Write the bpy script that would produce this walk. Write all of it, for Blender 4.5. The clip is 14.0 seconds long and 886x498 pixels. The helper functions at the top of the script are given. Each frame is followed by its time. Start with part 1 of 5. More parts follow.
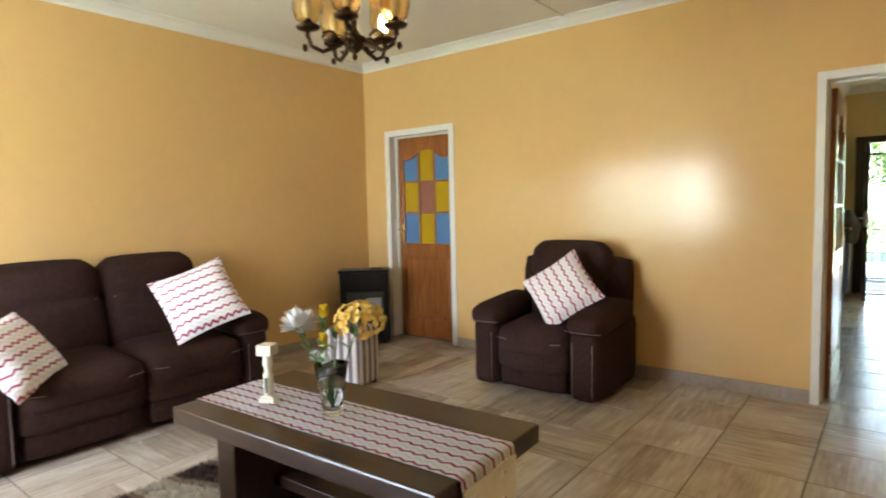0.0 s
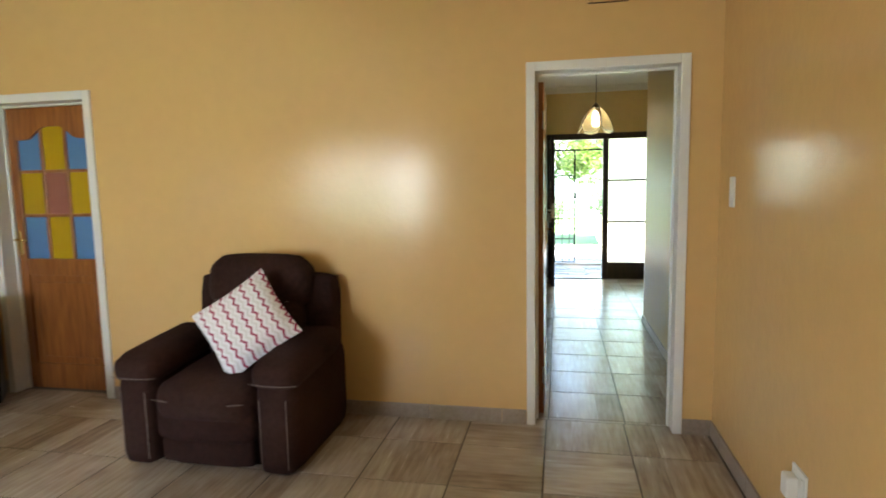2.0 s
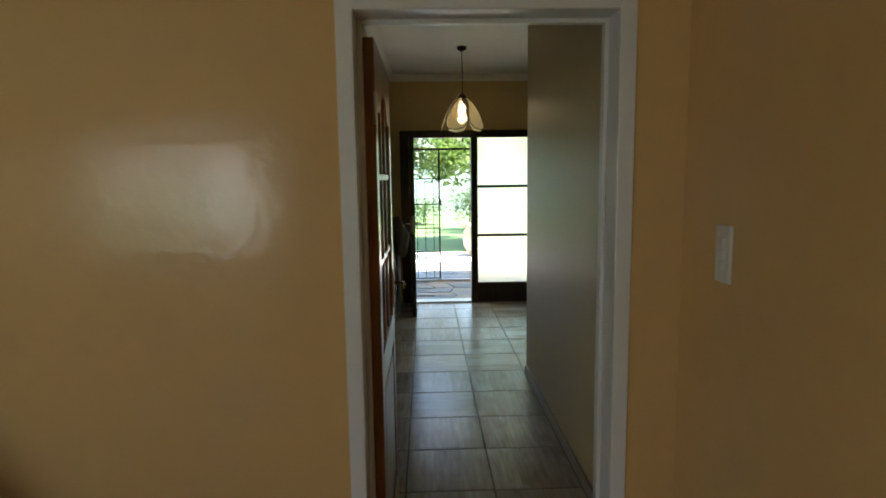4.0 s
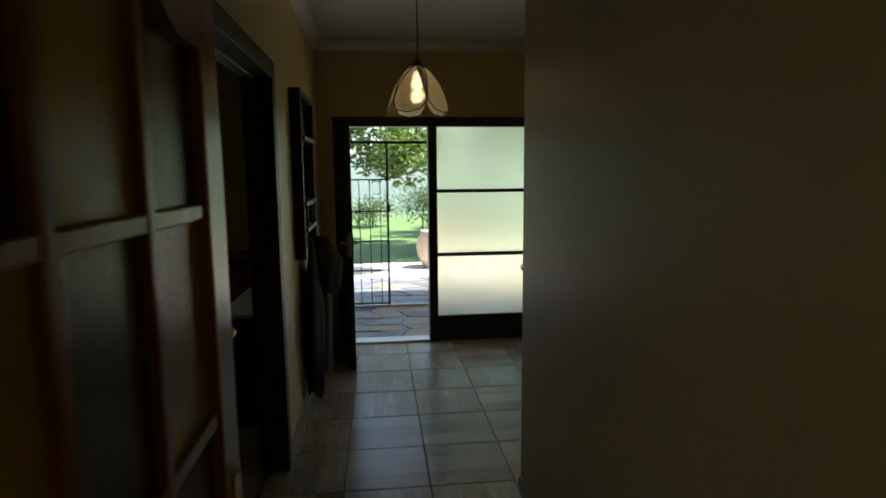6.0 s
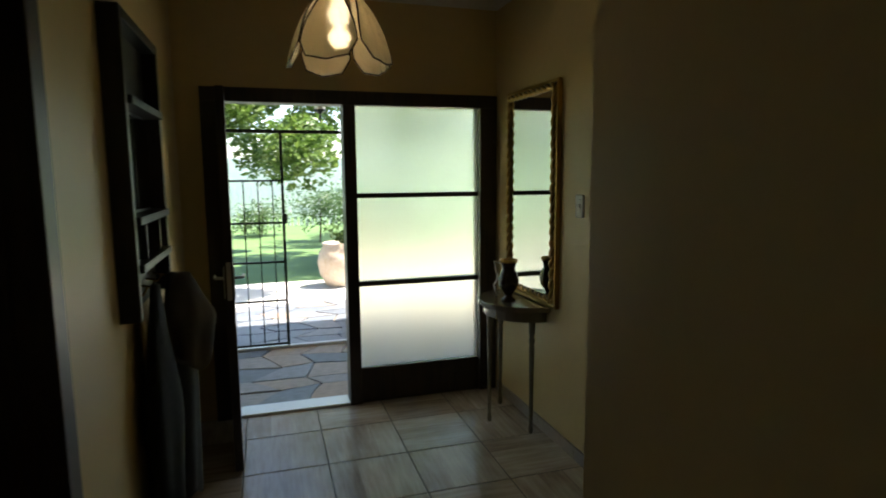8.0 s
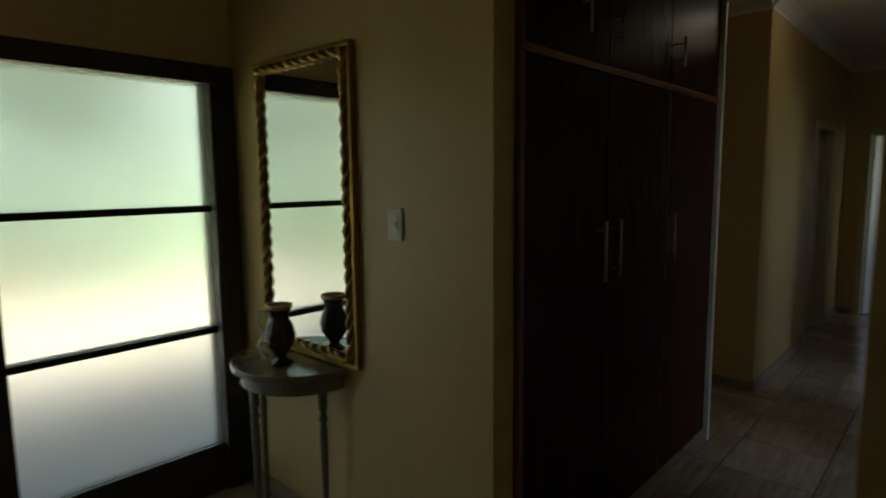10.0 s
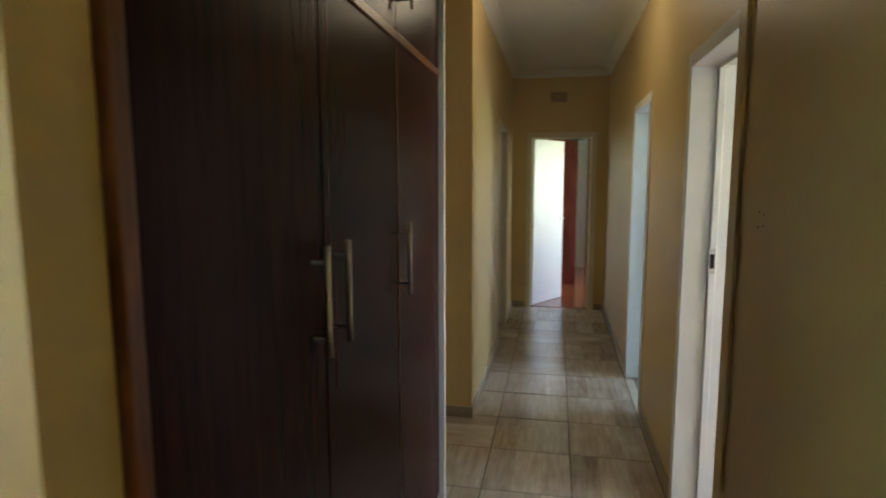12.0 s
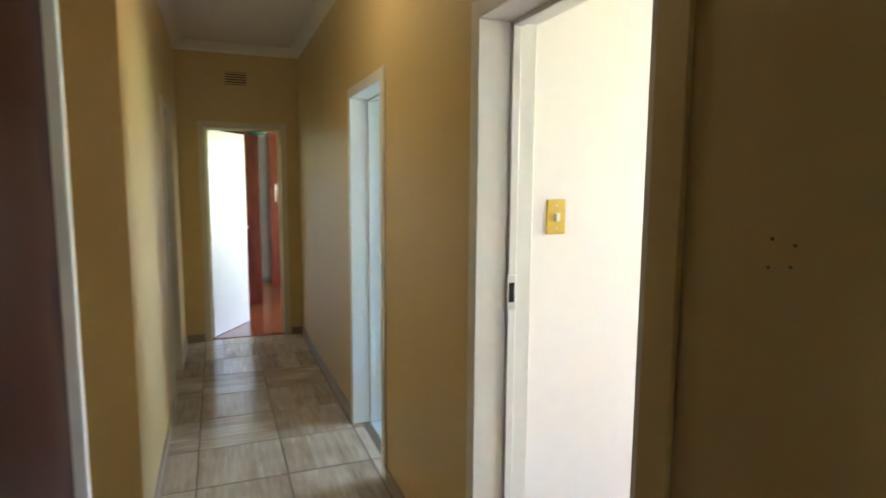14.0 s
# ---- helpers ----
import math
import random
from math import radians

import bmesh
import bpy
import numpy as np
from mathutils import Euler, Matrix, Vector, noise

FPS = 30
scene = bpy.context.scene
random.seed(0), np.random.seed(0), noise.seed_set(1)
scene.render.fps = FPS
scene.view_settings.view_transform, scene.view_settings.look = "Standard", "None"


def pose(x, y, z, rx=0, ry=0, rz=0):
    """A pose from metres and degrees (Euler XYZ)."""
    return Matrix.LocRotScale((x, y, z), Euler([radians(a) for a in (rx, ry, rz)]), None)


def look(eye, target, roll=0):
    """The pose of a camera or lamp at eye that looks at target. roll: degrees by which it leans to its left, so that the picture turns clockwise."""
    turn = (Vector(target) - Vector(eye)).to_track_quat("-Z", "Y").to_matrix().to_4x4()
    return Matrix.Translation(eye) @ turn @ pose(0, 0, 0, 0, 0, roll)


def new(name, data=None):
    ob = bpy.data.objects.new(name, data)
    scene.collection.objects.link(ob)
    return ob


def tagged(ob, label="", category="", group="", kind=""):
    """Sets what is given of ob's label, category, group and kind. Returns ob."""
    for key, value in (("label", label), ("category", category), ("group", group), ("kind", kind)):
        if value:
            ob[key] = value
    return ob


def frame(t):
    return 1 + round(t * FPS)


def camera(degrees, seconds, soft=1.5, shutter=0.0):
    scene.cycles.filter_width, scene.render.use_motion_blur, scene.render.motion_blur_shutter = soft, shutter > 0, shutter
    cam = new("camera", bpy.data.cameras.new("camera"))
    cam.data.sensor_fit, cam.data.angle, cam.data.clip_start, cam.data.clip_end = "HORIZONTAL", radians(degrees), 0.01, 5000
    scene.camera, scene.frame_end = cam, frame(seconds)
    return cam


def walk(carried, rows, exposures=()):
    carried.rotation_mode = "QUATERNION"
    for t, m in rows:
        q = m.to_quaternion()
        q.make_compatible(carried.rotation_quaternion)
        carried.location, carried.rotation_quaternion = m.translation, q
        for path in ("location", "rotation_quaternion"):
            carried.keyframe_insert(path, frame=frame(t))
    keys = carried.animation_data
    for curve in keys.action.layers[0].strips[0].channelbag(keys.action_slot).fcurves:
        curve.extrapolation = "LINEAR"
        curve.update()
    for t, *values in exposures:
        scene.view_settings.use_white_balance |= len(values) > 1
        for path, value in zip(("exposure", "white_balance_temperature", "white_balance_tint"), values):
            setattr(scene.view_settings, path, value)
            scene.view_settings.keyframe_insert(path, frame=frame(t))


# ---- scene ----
cam = camera(75.1, 14.0, soft=1.8, shutter=0.4)
EXPOSURES = [(0, 4.95), (1.0, 4.9), (1.5, 4.8), (2.3, 4.35), (3, 3.95), (4.2, 2.75), (5.5, 1.6), (7, 2.3), (9.5, 1.75), (10.2, 1.9), (11, 3.05), (11.5, 3.7), (12, 4.4), (13, 4.95), (14, 4.9)]
PATH = [
    (0, (0.664, 0.501, 1.326), (-0.572, 2.066, 1.179), -1.3),
    (0.5, (0.625, 0.614, 1.332), (-0.4, 2.323, 1.161), -1.0),
    (1, (0.543, 0.82, 1.377), (-0.23, 2.654, 1.177), -1.1),
    (1.5, (0.463, 1.088, 1.401), (-0.086, 2.999, 1.186), -1.1),
    (2, (0.434, 1.47, 1.432), (0.04, 3.419, 1.211), -1.1),
    (2.5, (0.445, 1.841, 1.447), (0.178, 3.81, 1.221), -1.2),
    (3, (0.454, 2.258, 1.491), (0.334, 4.24, 1.257), -1.1),
    (5.5, (0.572, 4.363, 1.638), (0.741, 6.339, 1.373), -0.5),
    (6, (0.582, 4.812, 1.632), (0.804, 6.782, 1.367), -0.5),
    (6.5, (0.614, 5.253, 1.634), (0.875, 7.218, 1.367), -0.5),
    (7, (0.599, 5.649, 1.614), (0.904, 7.609, 1.351), -0.5),
    (9.3, (0.526, 7.122, 1.583), (1.694, 8.729, 1.353), -0.6),
    (9.5, (0.534, 7.228, 1.582), (1.794, 8.765, 1.357), -0.7),
    (10, (0.693, 7.492, 1.58), (2.155, 8.837, 1.343), -0.6),
    (10.5, (0.858, 7.715, 1.574), (2.499, 8.835, 1.338), -0.4),
    (11, (1.083, 7.87, 1.545), (2.862, 8.75, 1.303), -0.2),
    (11.5, (1.365, 7.98, 1.557), (3.248, 8.608, 1.316), -0.2),
    (12, (1.665, 8.085, 1.554), (3.614, 8.465, 1.313), -0.1),
    (12.5, (1.945, 8.194, 1.558), (3.93, 8.266, 1.318), -0.0),
    (13, (2.256, 8.262, 1.539), (4.233, 8.077, 1.302), 0.1),
    (13.5, (2.501, 8.285, 1.535), (4.432, 7.821, 1.3), 0.3),
    (14, (2.752, 8.276, 1.542), (4.602, 7.552, 1.312), 0.4),
]
walk(cam, [(t, look(e, g, r)) for t, e, g, r in PATH], EXPOSURES)

# ---- world, sun, lights ----
world = bpy.data.worlds.new("world")
scene.world = world
world.use_nodes = True
wn = world.node_tree.nodes
sky = wn.new("ShaderNodeTexSky")
sky.sky_type = "NISHITA"
sky.sun_disc = False
sky.sun_elevation, sky.sun_rotation = radians(62), radians(90)
world.node_tree.links.new(sky.outputs[0], wn["Background"].inputs[0])
wn["Background"].inputs[1].default_value = 0.15


def lamp(name, kind, m, energy, colour=(1, 1, 1), **more):
    data = bpy.data.lights.new(name, kind)
    data.energy, data.color = energy, colour
    if "size" in more:
        if "size_y" in more:
            data.shape, data.size_y = "RECTANGLE", more["size_y"]
        data.size = more["size"]
    if "radius" in more:
        data.shadow_soft_size = more["radius"]
    if "angle" in more:
        data.angle = radians(more["angle"])
    ob = new(name, data)
    ob.matrix_world = m
    return ob


lamp("sun", "SUN", pose(0, 0, 20, 28, 0, 88), 5.0, (1, 0.95, 0.86), angle=0.53)
# sky light standing in the openings of windows
lamp("sky_light_living", "AREA", look((-3.0, -0.79, 1.36), (-3.0, 5, 1.1)), 1.3, (0.95, 0.965, 1.0), size=1.3, size_y=1.2)
lamp("sky_light_living", "AREA", look((-1.95, -0.79, 1.36), (-1.95, 5, 1.1)), 2.3, (0.95, 0.965, 1.0), size=0.55, size_y=1.1)
lamp("sky_light_front", "AREA", look((0.69, 10.44, 1.1), (0.9, 5, 0.7)), 0.15, (0.95, 1, 0.95), size=0.7, size_y=1.95)
lamp("sky_light_kitchen", "AREA", look((-1.5, 10.49, 1.5), (-1.5, 5, 1.0)), 0.35, (0.95, 1, 1), size=1.2, size_y=0.9)
lamp("sky_light_study", "AREA", look((3.4, 4.3, 1.5), (3.4, 8, 1.3)), 2.2, (0.78, 0.87, 1), size=1.4, size_y=1.2)
lamp("sky_light_bathroom", "AREA", look((5.85, 5.3, 1.6), (5.85, 8, 1.4)), 1.3, (0.8, 0.92, 1), size=0.8, size_y=0.9)
lamp("sky_light_bedroom", "AREA", look((9.9, 5.4, 1.5), (9.3, 8, 1.2)), 1.5, (0.95, 0.97, 1), size=1.4, size_y=1.2)


# ---- materials ----
def material(name, colour, rough=0.6, metal=0.0, vary=0.12, scale=8.0, bump=0.0, bump_scale=200.0, colour2=None, coat=0.0, spec=0.5):
    """A surface with stains at a large and a small scale and fine relief."""
    m = bpy.data.materials.new(name)
    m.use_nodes = True
    nt = m.node_tree
    n, l = nt.nodes, nt.links
    b = n["Principled BSDF"]
    b.inputs["Roughness"].default_value, b.inputs["Metallic"].default_value = rough, metal
    b.inputs["Coat Weight"].default_value, b.inputs["Specular IOR Level"].default_value = coat, spec
    b.inputs["Coat Roughness"].default_value = 0.15
    co = n.new("ShaderNodeTexCoord")
    a, c = n.new("ShaderNodeTexNoise"), n.new("ShaderNodeTexNoise")
    for t, s in ((a, scale * 0.25), (c, scale * 6)):
        t.inputs["Scale"].default_value = s
        t.inputs["Detail"].default_value = 5
        l.new(co.outputs["Object"], t.inputs["Vector"])
    add = n.new("ShaderNodeMix")
    add.inputs[0].default_value = 0.4
    l.new(a.outputs[0], add.inputs[2]), l.new(c.outputs[0], add.inputs[3])
    ramp = n.new("ShaderNodeValToRGB")
    ramp.color_ramp.elements[0].position, ramp.color_ramp.elements[1].position = 0.3, 0.7
    other = colour2 or [v * (1 - 2 * vary) for v in colour]
    ramp.color_ramp.elements[0].color = (*other, 1)
    ramp.color_ramp.elements[1].color = (*colour, 1)
    l.new(add.outputs[0], ramp.inputs[0]), l.new(ramp.outputs[0], b.inputs["Base Color"])
    rr = n.new("ShaderNodeMapRange")
    rr.inputs["To Min"].default_value, rr.inputs["To Max"].default_value = max(0.02, rough * 0.85), min(1, rough * 1.15)
    l.new(c.outputs[0], rr.inputs[0]), l.new(rr.outputs[0], b.inputs["Roughness"])
    if bump:
        t = n.new("ShaderNodeTexNoise")
        t.inputs["Scale"].default_value, t.inputs["Detail"].default_value = bump_scale, 4
        l.new(co.outputs["Object"], t.inputs["Vector"])
        u = n.new("ShaderNodeBump")
        u.inputs["Strength"].default_value, u.inputs["Distance"].default_value = bump, 0.01
        l.new(t.outputs[0], u.inputs["Height"]), l.new(u.outputs[0], b.inputs["Normal"])
    return m


def glow(name, colour, strength):
    m = bpy.data.materials.new(name)
    m.use_nodes = True
    b = m.node_tree.nodes["Principled BSDF"]
    b.inputs["Base Color"].default_value = (*colour, 1)
    b.inputs["Emission Color"].default_value = (*colour, 1)
    b.inputs["Emission Strength"].default_value = strength
    return m


def glass(name, colour, rough=0.05, bump=0.0, bump_scale=60.0, ior=1.1):
    m = bpy.data.materials.new(name)
    m.use_nodes = True
    nt = m.node_tree
    b = nt.nodes["Principled BSDF"]
    b.inputs["Base Color"].default_value = (*colour, 1)
    b.inputs["Transmission Weight"].default_value = 1
    b.inputs["Roughness"].default_value, b.inputs["IOR"].default_value = rough, ior
    if bump:
        co, t, u = nt.nodes.new("ShaderNodeTexCoord"), nt.nodes.new("ShaderNodeTexNoise"), nt.nodes.new("ShaderNodeBump")
        t.inputs["Scale"].default_value = bump_scale
        u.inputs["Strength"].default_value, u.inputs["Distance"].default_value = bump, 0.01
        nt.links.new(co.outputs["Object"], t.inputs["Vector"])
        nt.links.new(t.outputs[0], u.inputs["Height"]), nt.links.new(u.outputs[0], b.inputs["Normal"])
    return m


def wood(name, dark, light, rough=0.4, stretch=(14, 14, 1.2), coat=0.0, rings=3.0):
    """Wood with grain drawn out along local z (or the axis with the small stretch)."""
    m = bpy.data.materials.new(name)
    m.use_nodes = True
    nt = m.node_tree
    n, l = nt.nodes, nt.links
    b = n["Principled BSDF"]
    co, mp = n.new("ShaderNodeTexCoord"), n.new("ShaderNodeMapping")
    mp.inputs["Scale"].default_value = stretch
    l.new(co.outputs["Object"], mp.inputs[0])
    t = n.new("ShaderNodeTexNoise")
    t.inputs["Scale"].default_value, t.inputs["Detail"].default_value, t.inputs["Distortion"].default_value = rings, 8, 0.6
    l.new(mp.outputs[0], t.inputs["Vector"])
    ramp = n.new("ShaderNodeValToRGB")
    ramp.color_ramp.elements[0].position, ramp.color_ramp.elements[1].position = 0.32, 0.68
    ramp.color_ramp.elements[0].color, ramp.color_ramp.elements[1].color = (*dark, 1), (*light, 1)
    l.new(t.outputs[0], ramp.inputs[0]), l.new(ramp.outputs[0], b.inputs["Base Color"])
    b.inputs["Roughness"].default_value, b.inputs["Coat Weight"].default_value = rough, coat
    b.inputs["Coat Roughness"].default_value = 0.2
    u = n.new("ShaderNodeBump")
    u.inputs["Strength"].default_value, u.inputs["Distance"].default_value = 0.15, 0.003
    l.new(t.outputs[0], u.inputs["Height"]), l.new(u.outputs[0], b.inputs["Normal"])
    return m


YELLOW = material("yellow_gloss_paint", (0.73, 0.478, 0.205), 0.17, vary=0.04, scale=2, bump=0.16, bump_scale=20, coat=0.0, spec=0.30)
CREAM = material("cream_wall_paint", (0.65, 0.48, 0.22), 0.40, vary=0.05, scale=3, bump=0.08, bump_scale=60)
WHITE = material("white_gloss_paint", (0.80, 0.79, 0.76), 0.32, vary=0.04, scale=5, bump=0.04, bump_scale=80)
WHITEWALL = material("white_wall_paint", (0.82, 0.81, 0.82), 0.55, vary=0.03, scale=3, bump=0.05, bump_scale=90)
CEIL = material("ceiling_board_paint", (0.78, 0.77, 0.73), 0.7, vary=0.04, scale=3, bump=0.03, bump_scale=50)
GROUT = material("grey_grout", (0.16, 0.135, 0.11), 0.9, vary=0.2, scale=20)
BOARD = material("painted_cement_wall", (0.8, 0.78, 0.7), 0.7, vary=0.08)
FRAMEWOOD = wood("dark_varnished_frame_wood", (0.018, 0.010, 0.006), (0.045, 0.024, 0.013), 0.4)


# ---- mesh helpers ----
def box(bm, x0, x1, y0, y1, z0, z1, bevel=0.0):
    m = Matrix.Translation(((x0 + x1) / 2, (y0 + y1) / 2, (z0 + z1) / 2)) @ Matrix.Diagonal((x1 - x0, y1 - y0, z1 - z0, 1))
    made = bmesh.ops.create_cube(bm, size=1, matrix=m)["verts"]
    if bevel:
        edges = list({e for v in made for e in v.link_edges})
        bmesh.ops.bevel(bm, geom=edges, offset=bevel, segments=2, profile=0.5, affect="EDGES")
    return bm


def boxes(*rows, bevel=0.0):
    bm = bmesh.new()
    for r in rows:
        box(bm, *r, bevel=bevel)
    return bm


def mesh_of(name, bm, mat, smooth=False):
    me = bpy.data.meshes.new(name)
    bm.to_mesh(me)
    bm.free()
    for m in mat if isinstance(mat, (list, tuple)) else [mat]:
        me.materials.append(m)
    if smooth:
        for p in me.polygons:
            p.use_smooth = True
    return me


def part(name, bm, mat, parent, label="", smooth=False, at=None):
    ob = new(name, mesh_of(name, bm, mat, smooth))
    ob.parent = parent
    if at is not None:
        ob.matrix_local = at
    return tagged(ob, label)


def thing(name, m, label, category, group="", kind=""):
    ob = new(name)
    ob.empty_display_size = 0.1
    ob.matrix_world = m
    return tagged(ob, label, category, group, kind)


def solid(name, bm, mat, label, category="", kind="structure", smooth=False, m=None, group=""):
    ob = new(name, mesh_of(name, bm, mat, smooth))
    if m is not None:
        ob.matrix_world = m
    return tagged(ob, label, category, group, kind)


def wall(name, axis, at, thick, a0, a1, mat, label, holes=(), z1=2.80, z0=0.0, inner=None):
    """A wall with real openings. axis 'x': the face stands at x = at and runs along y; 'y' the other way. Holes: (a0, a1, z0, z1)."""
    cuts = sorted({a0, a1, *[v for h in holes for v in h[:2]]})
    bm = bmesh.new()
    b0, b1 = sorted((at, at + thick))
    for p, q in zip(cuts, cuts[1:]):
        mid = (p + q) / 2
        here = sorted((h[2], h[3]) for h in holes if h[0] < mid < h[1])
        low = z0
        for s, e in [*here, (z1, z1)]:
            if s - low > 1e-4:
                box(bm, *((b0, b1, p, q) if axis == "x" else (p, q, b0, b1)), low, s)
            low = e
    bmesh.ops.remove_doubles(bm, verts=bm.verts, dist=1e-5)
    return solid(name, bm, mat, label, "wall")


def lathe(profile, steps=24, bm=None, at=(0, 0, 0)):
    """A turned shape from (radius, height) pairs."""
    bm = bm or bmesh.new()
    rings = []
    for r, z in profile:
        rings.append([bm.verts.new((at[0] + r * math.cos(2 * math.pi * i / steps), at[1] + r * math.sin(2 * math.pi * i / steps), at[2] + z)) for i in range(steps)])
    for p, q in zip(rings, rings[1:]):
        for i in range(steps):
            bm.faces.new((p[i], p[(i + 1) % steps], q[(i + 1) % steps], q[i]))
    bm.faces.new(rings[0][::-1]), bm.faces.new(rings[-1])
    return bm


def tube(points, radius, steps=8, bm=None, closed=False):
    """A round rod along points; radius may be a list."""
    bm = bm or bmesh.new()
    pts = [Vector(p) for p in points]
    rings = []
    for i, p in enumerate(pts):
        d = (pts[min(i + 1, len(pts) - 1)] - pts[max(i - 1, 0)]).normalized()
        u = d.cross(Vector((0, 0, 1)) if abs(d.z) < 0.95 else Vector((1, 0, 0))).normalized()
        v = d.cross(u)
        r = radius[i] if isinstance(radius, (list, tuple)) else radius
        rings.append([bm.verts.new(p + r * (math.cos(2 * math.pi * k / steps) * u + math.sin(2 * math.pi * k / steps) * v)) for k in range(steps)])
    for p, q in zip(rings, rings[1:]):
        for i in range(steps):
            bm.faces.new((p[i], p[(i + 1) % steps], q[(i + 1) % steps], q[i]))
    bm.faces.new(rings[0]), bm.faces.new(rings[-1][::-1])
    bmesh.ops.recalc_face_normals(bm, faces=bm.faces)
    return bm


def cushion_bm(w, d, h, cuts=5, puff=0.35, corner=0.10):
    """A soft block, w x d x h about its centre, with rounded edges and a slight swell."""
    bm = bmesh.new()
    bmesh.ops.create_cube(bm, size=2)
    bmesh.ops.subdivide_edges(bm, edges=bm.edges, cuts=cuts, use_grid_fill=True)
    for v in bm.verts:
        p = v.co.copy()
        half = Vector((w / 2, d / 2, h / 2))
        r = min(corner, *half)
        q = Vector([p[i] * half[i] for i in range(3)])
        core = Vector([max(-half[i] + r, min(half[i] - r, q[i])) for i in range(3)])
        off = q - core
        if off.length > 1e-6:
            q = core + off.normalized() * r
        swell = puff * 0.1 * min(half)
        for i in range(3):
            j, k = (i + 1) % 3, (i + 2) % 3
            q[i] += p[i] * swell * (1 - p[j] ** 2) * (1 - p[k] ** 2)
        v.co = q
    return bm



TILE = bpy.data.materials.new("wood_look_porcelain_tile")


def tile_nodes():
    """Each tile is printed with three plank strips of different tone."""
    TILE.use_nodes = True
    nt = TILE.node_tree
    n, l = nt.nodes, nt.links
    b = n["Principled BSDF"]
    co, info, sep = n.new("ShaderNodeTexCoord"), n.new("ShaderNodeObjectInfo"), n.new("ShaderNodeSeparateXYZ")
    l.new(co.outputs["Object"], sep.inputs[0])

    def calc(op, a, c):
        m = n.new("ShaderNodeMath")
        m.operation = op
        for s, v in zip(m.inputs, (a, c)):
            if isinstance(v, (int, float)):
                s.default_value = v
            else:
                l.new(v, s)
        return m.outputs[0]

    strip = calc("FLOOR", calc("MULTIPLY", calc("ADD", sep.outputs[1], 0.223), 6.7), 0)
    comb = n.new("ShaderNodeCombineXYZ")
    l.new(strip, comb.inputs[0]), l.new(calc("MULTIPLY", info.outputs["Random"], 97), comb.inputs[1])
    wn2 = n.new("ShaderNodeTexWhiteNoise")
    l.new(comb.outputs[0], wn2.inputs[0])
    mp, t = n.new("ShaderNodeMapping"), n.new("ShaderNodeTexNoise")
    mp.inputs["Scale"].default_value = (3, 26, 3)
    off = n.new("ShaderNodeCombineXYZ")
    l.new(calc("MULTIPLY", info.outputs["Random"], 31), off.inputs[2]), l.new(calc("MULTIPLY", strip, 7), off.inputs[0])
    l.new(off.outputs[0], mp.inputs[1])
    l.new(co.outputs["Object"], mp.inputs[0]), l.new(mp.outputs[0], t.inputs[0])
    t.inputs["Scale"].default_value, t.inputs["Detail"].default_value = 1.6, 7
    cloud = n.new("ShaderNodeTexNoise")
    cloud.inputs["Scale"].default_value, cloud.inputs["Detail"].default_value = 4.5, 4
    mp2 = n.new("ShaderNodeMapping")
    l.new(off.outputs[0], mp2.inputs[1]), l.new(co.outputs["Object"], mp2.inputs[0]), l.new(mp2.outputs[0], cloud.inputs[0])
    v = calc("ADD", calc("ADD", calc("MULTIPLY", wn2.outputs[0], 0.24), 0.09), calc("ADD", calc("MULTIPLY", t.outputs[0], 0.55), calc("MULTIPLY", cloud.outputs[0], 0.45)))
    ramp = n.new("ShaderNodeValToRGB")
    e = ramp.color_ramp.elements
    e[0].position, e[1].position = 0.45, 0.98
    e[0].color, e[1].color = (0.26, 0.20, 0.155, 1), (0.60, 0.53, 0.45, 1)
    mid = ramp.color_ramp.elements.new(0.7)
    mid.color = (0.43, 0.36, 0.29, 1)
    l.new(v, ramp.inputs[0]), l.new(ramp.outputs[0], b.inputs["Base Color"])
    l.new(calc("ADD", calc("MULTIPLY", t.outputs[0], 0.16), 0.16), b.inputs["Roughness"])
    u = n.new("ShaderNodeBump")
    u.inputs["Strength"].default_value, u.inputs["Distance"].default_value = 0.08, 0.002
    l.new(t.outputs[0], u.inputs["Height"]), l.new(u.outputs[0], b.inputs["Normal"])


tile_nodes()
SKIRT = material("wood_look_skirting_tile", (0.42, 0.35, 0.28), 0.3, colour2=(0.25, 0.195, 0.15), scale=9)
ORANGEWOOD = wood("varnished_orange_meranti", (0.20, 0.065, 0.018), (0.36, 0.135, 0.035), 0.28, coat=0.3)
CUPBOARD = wood("dark_mahogany_veneer", (0.024, 0.007, 0.006), (0.046, 0.0135, 0.011), 0.27, (10, 10, 0.8))
CUPBOARD.node_tree.nodes["Principled BSDF"].inputs["Specular IOR Level"].default_value = 0.06
CUPEDGE = wood("reddish_mahogany_edge", (0.12, 0.035, 0.015), (0.22, 0.075, 0.03), 0.3)
BLACKMETAL = material("black_painted_steel", (0.009, 0.009, 0.010), 0.30, vary=0.2, spec=0.25)
CHROME = material("brushed_steel", (0.62, 0.60, 0.57), 0.4, metal=1.0, vary=0.02)
BRASS = material("polished_brass", (0.70, 0.48, 0.18), 0.25, metal=1.0, vary=0.1)
PLASTIC = material("white_plastic", (0.78, 0.77, 0.72), 0.4, vary=0.03)

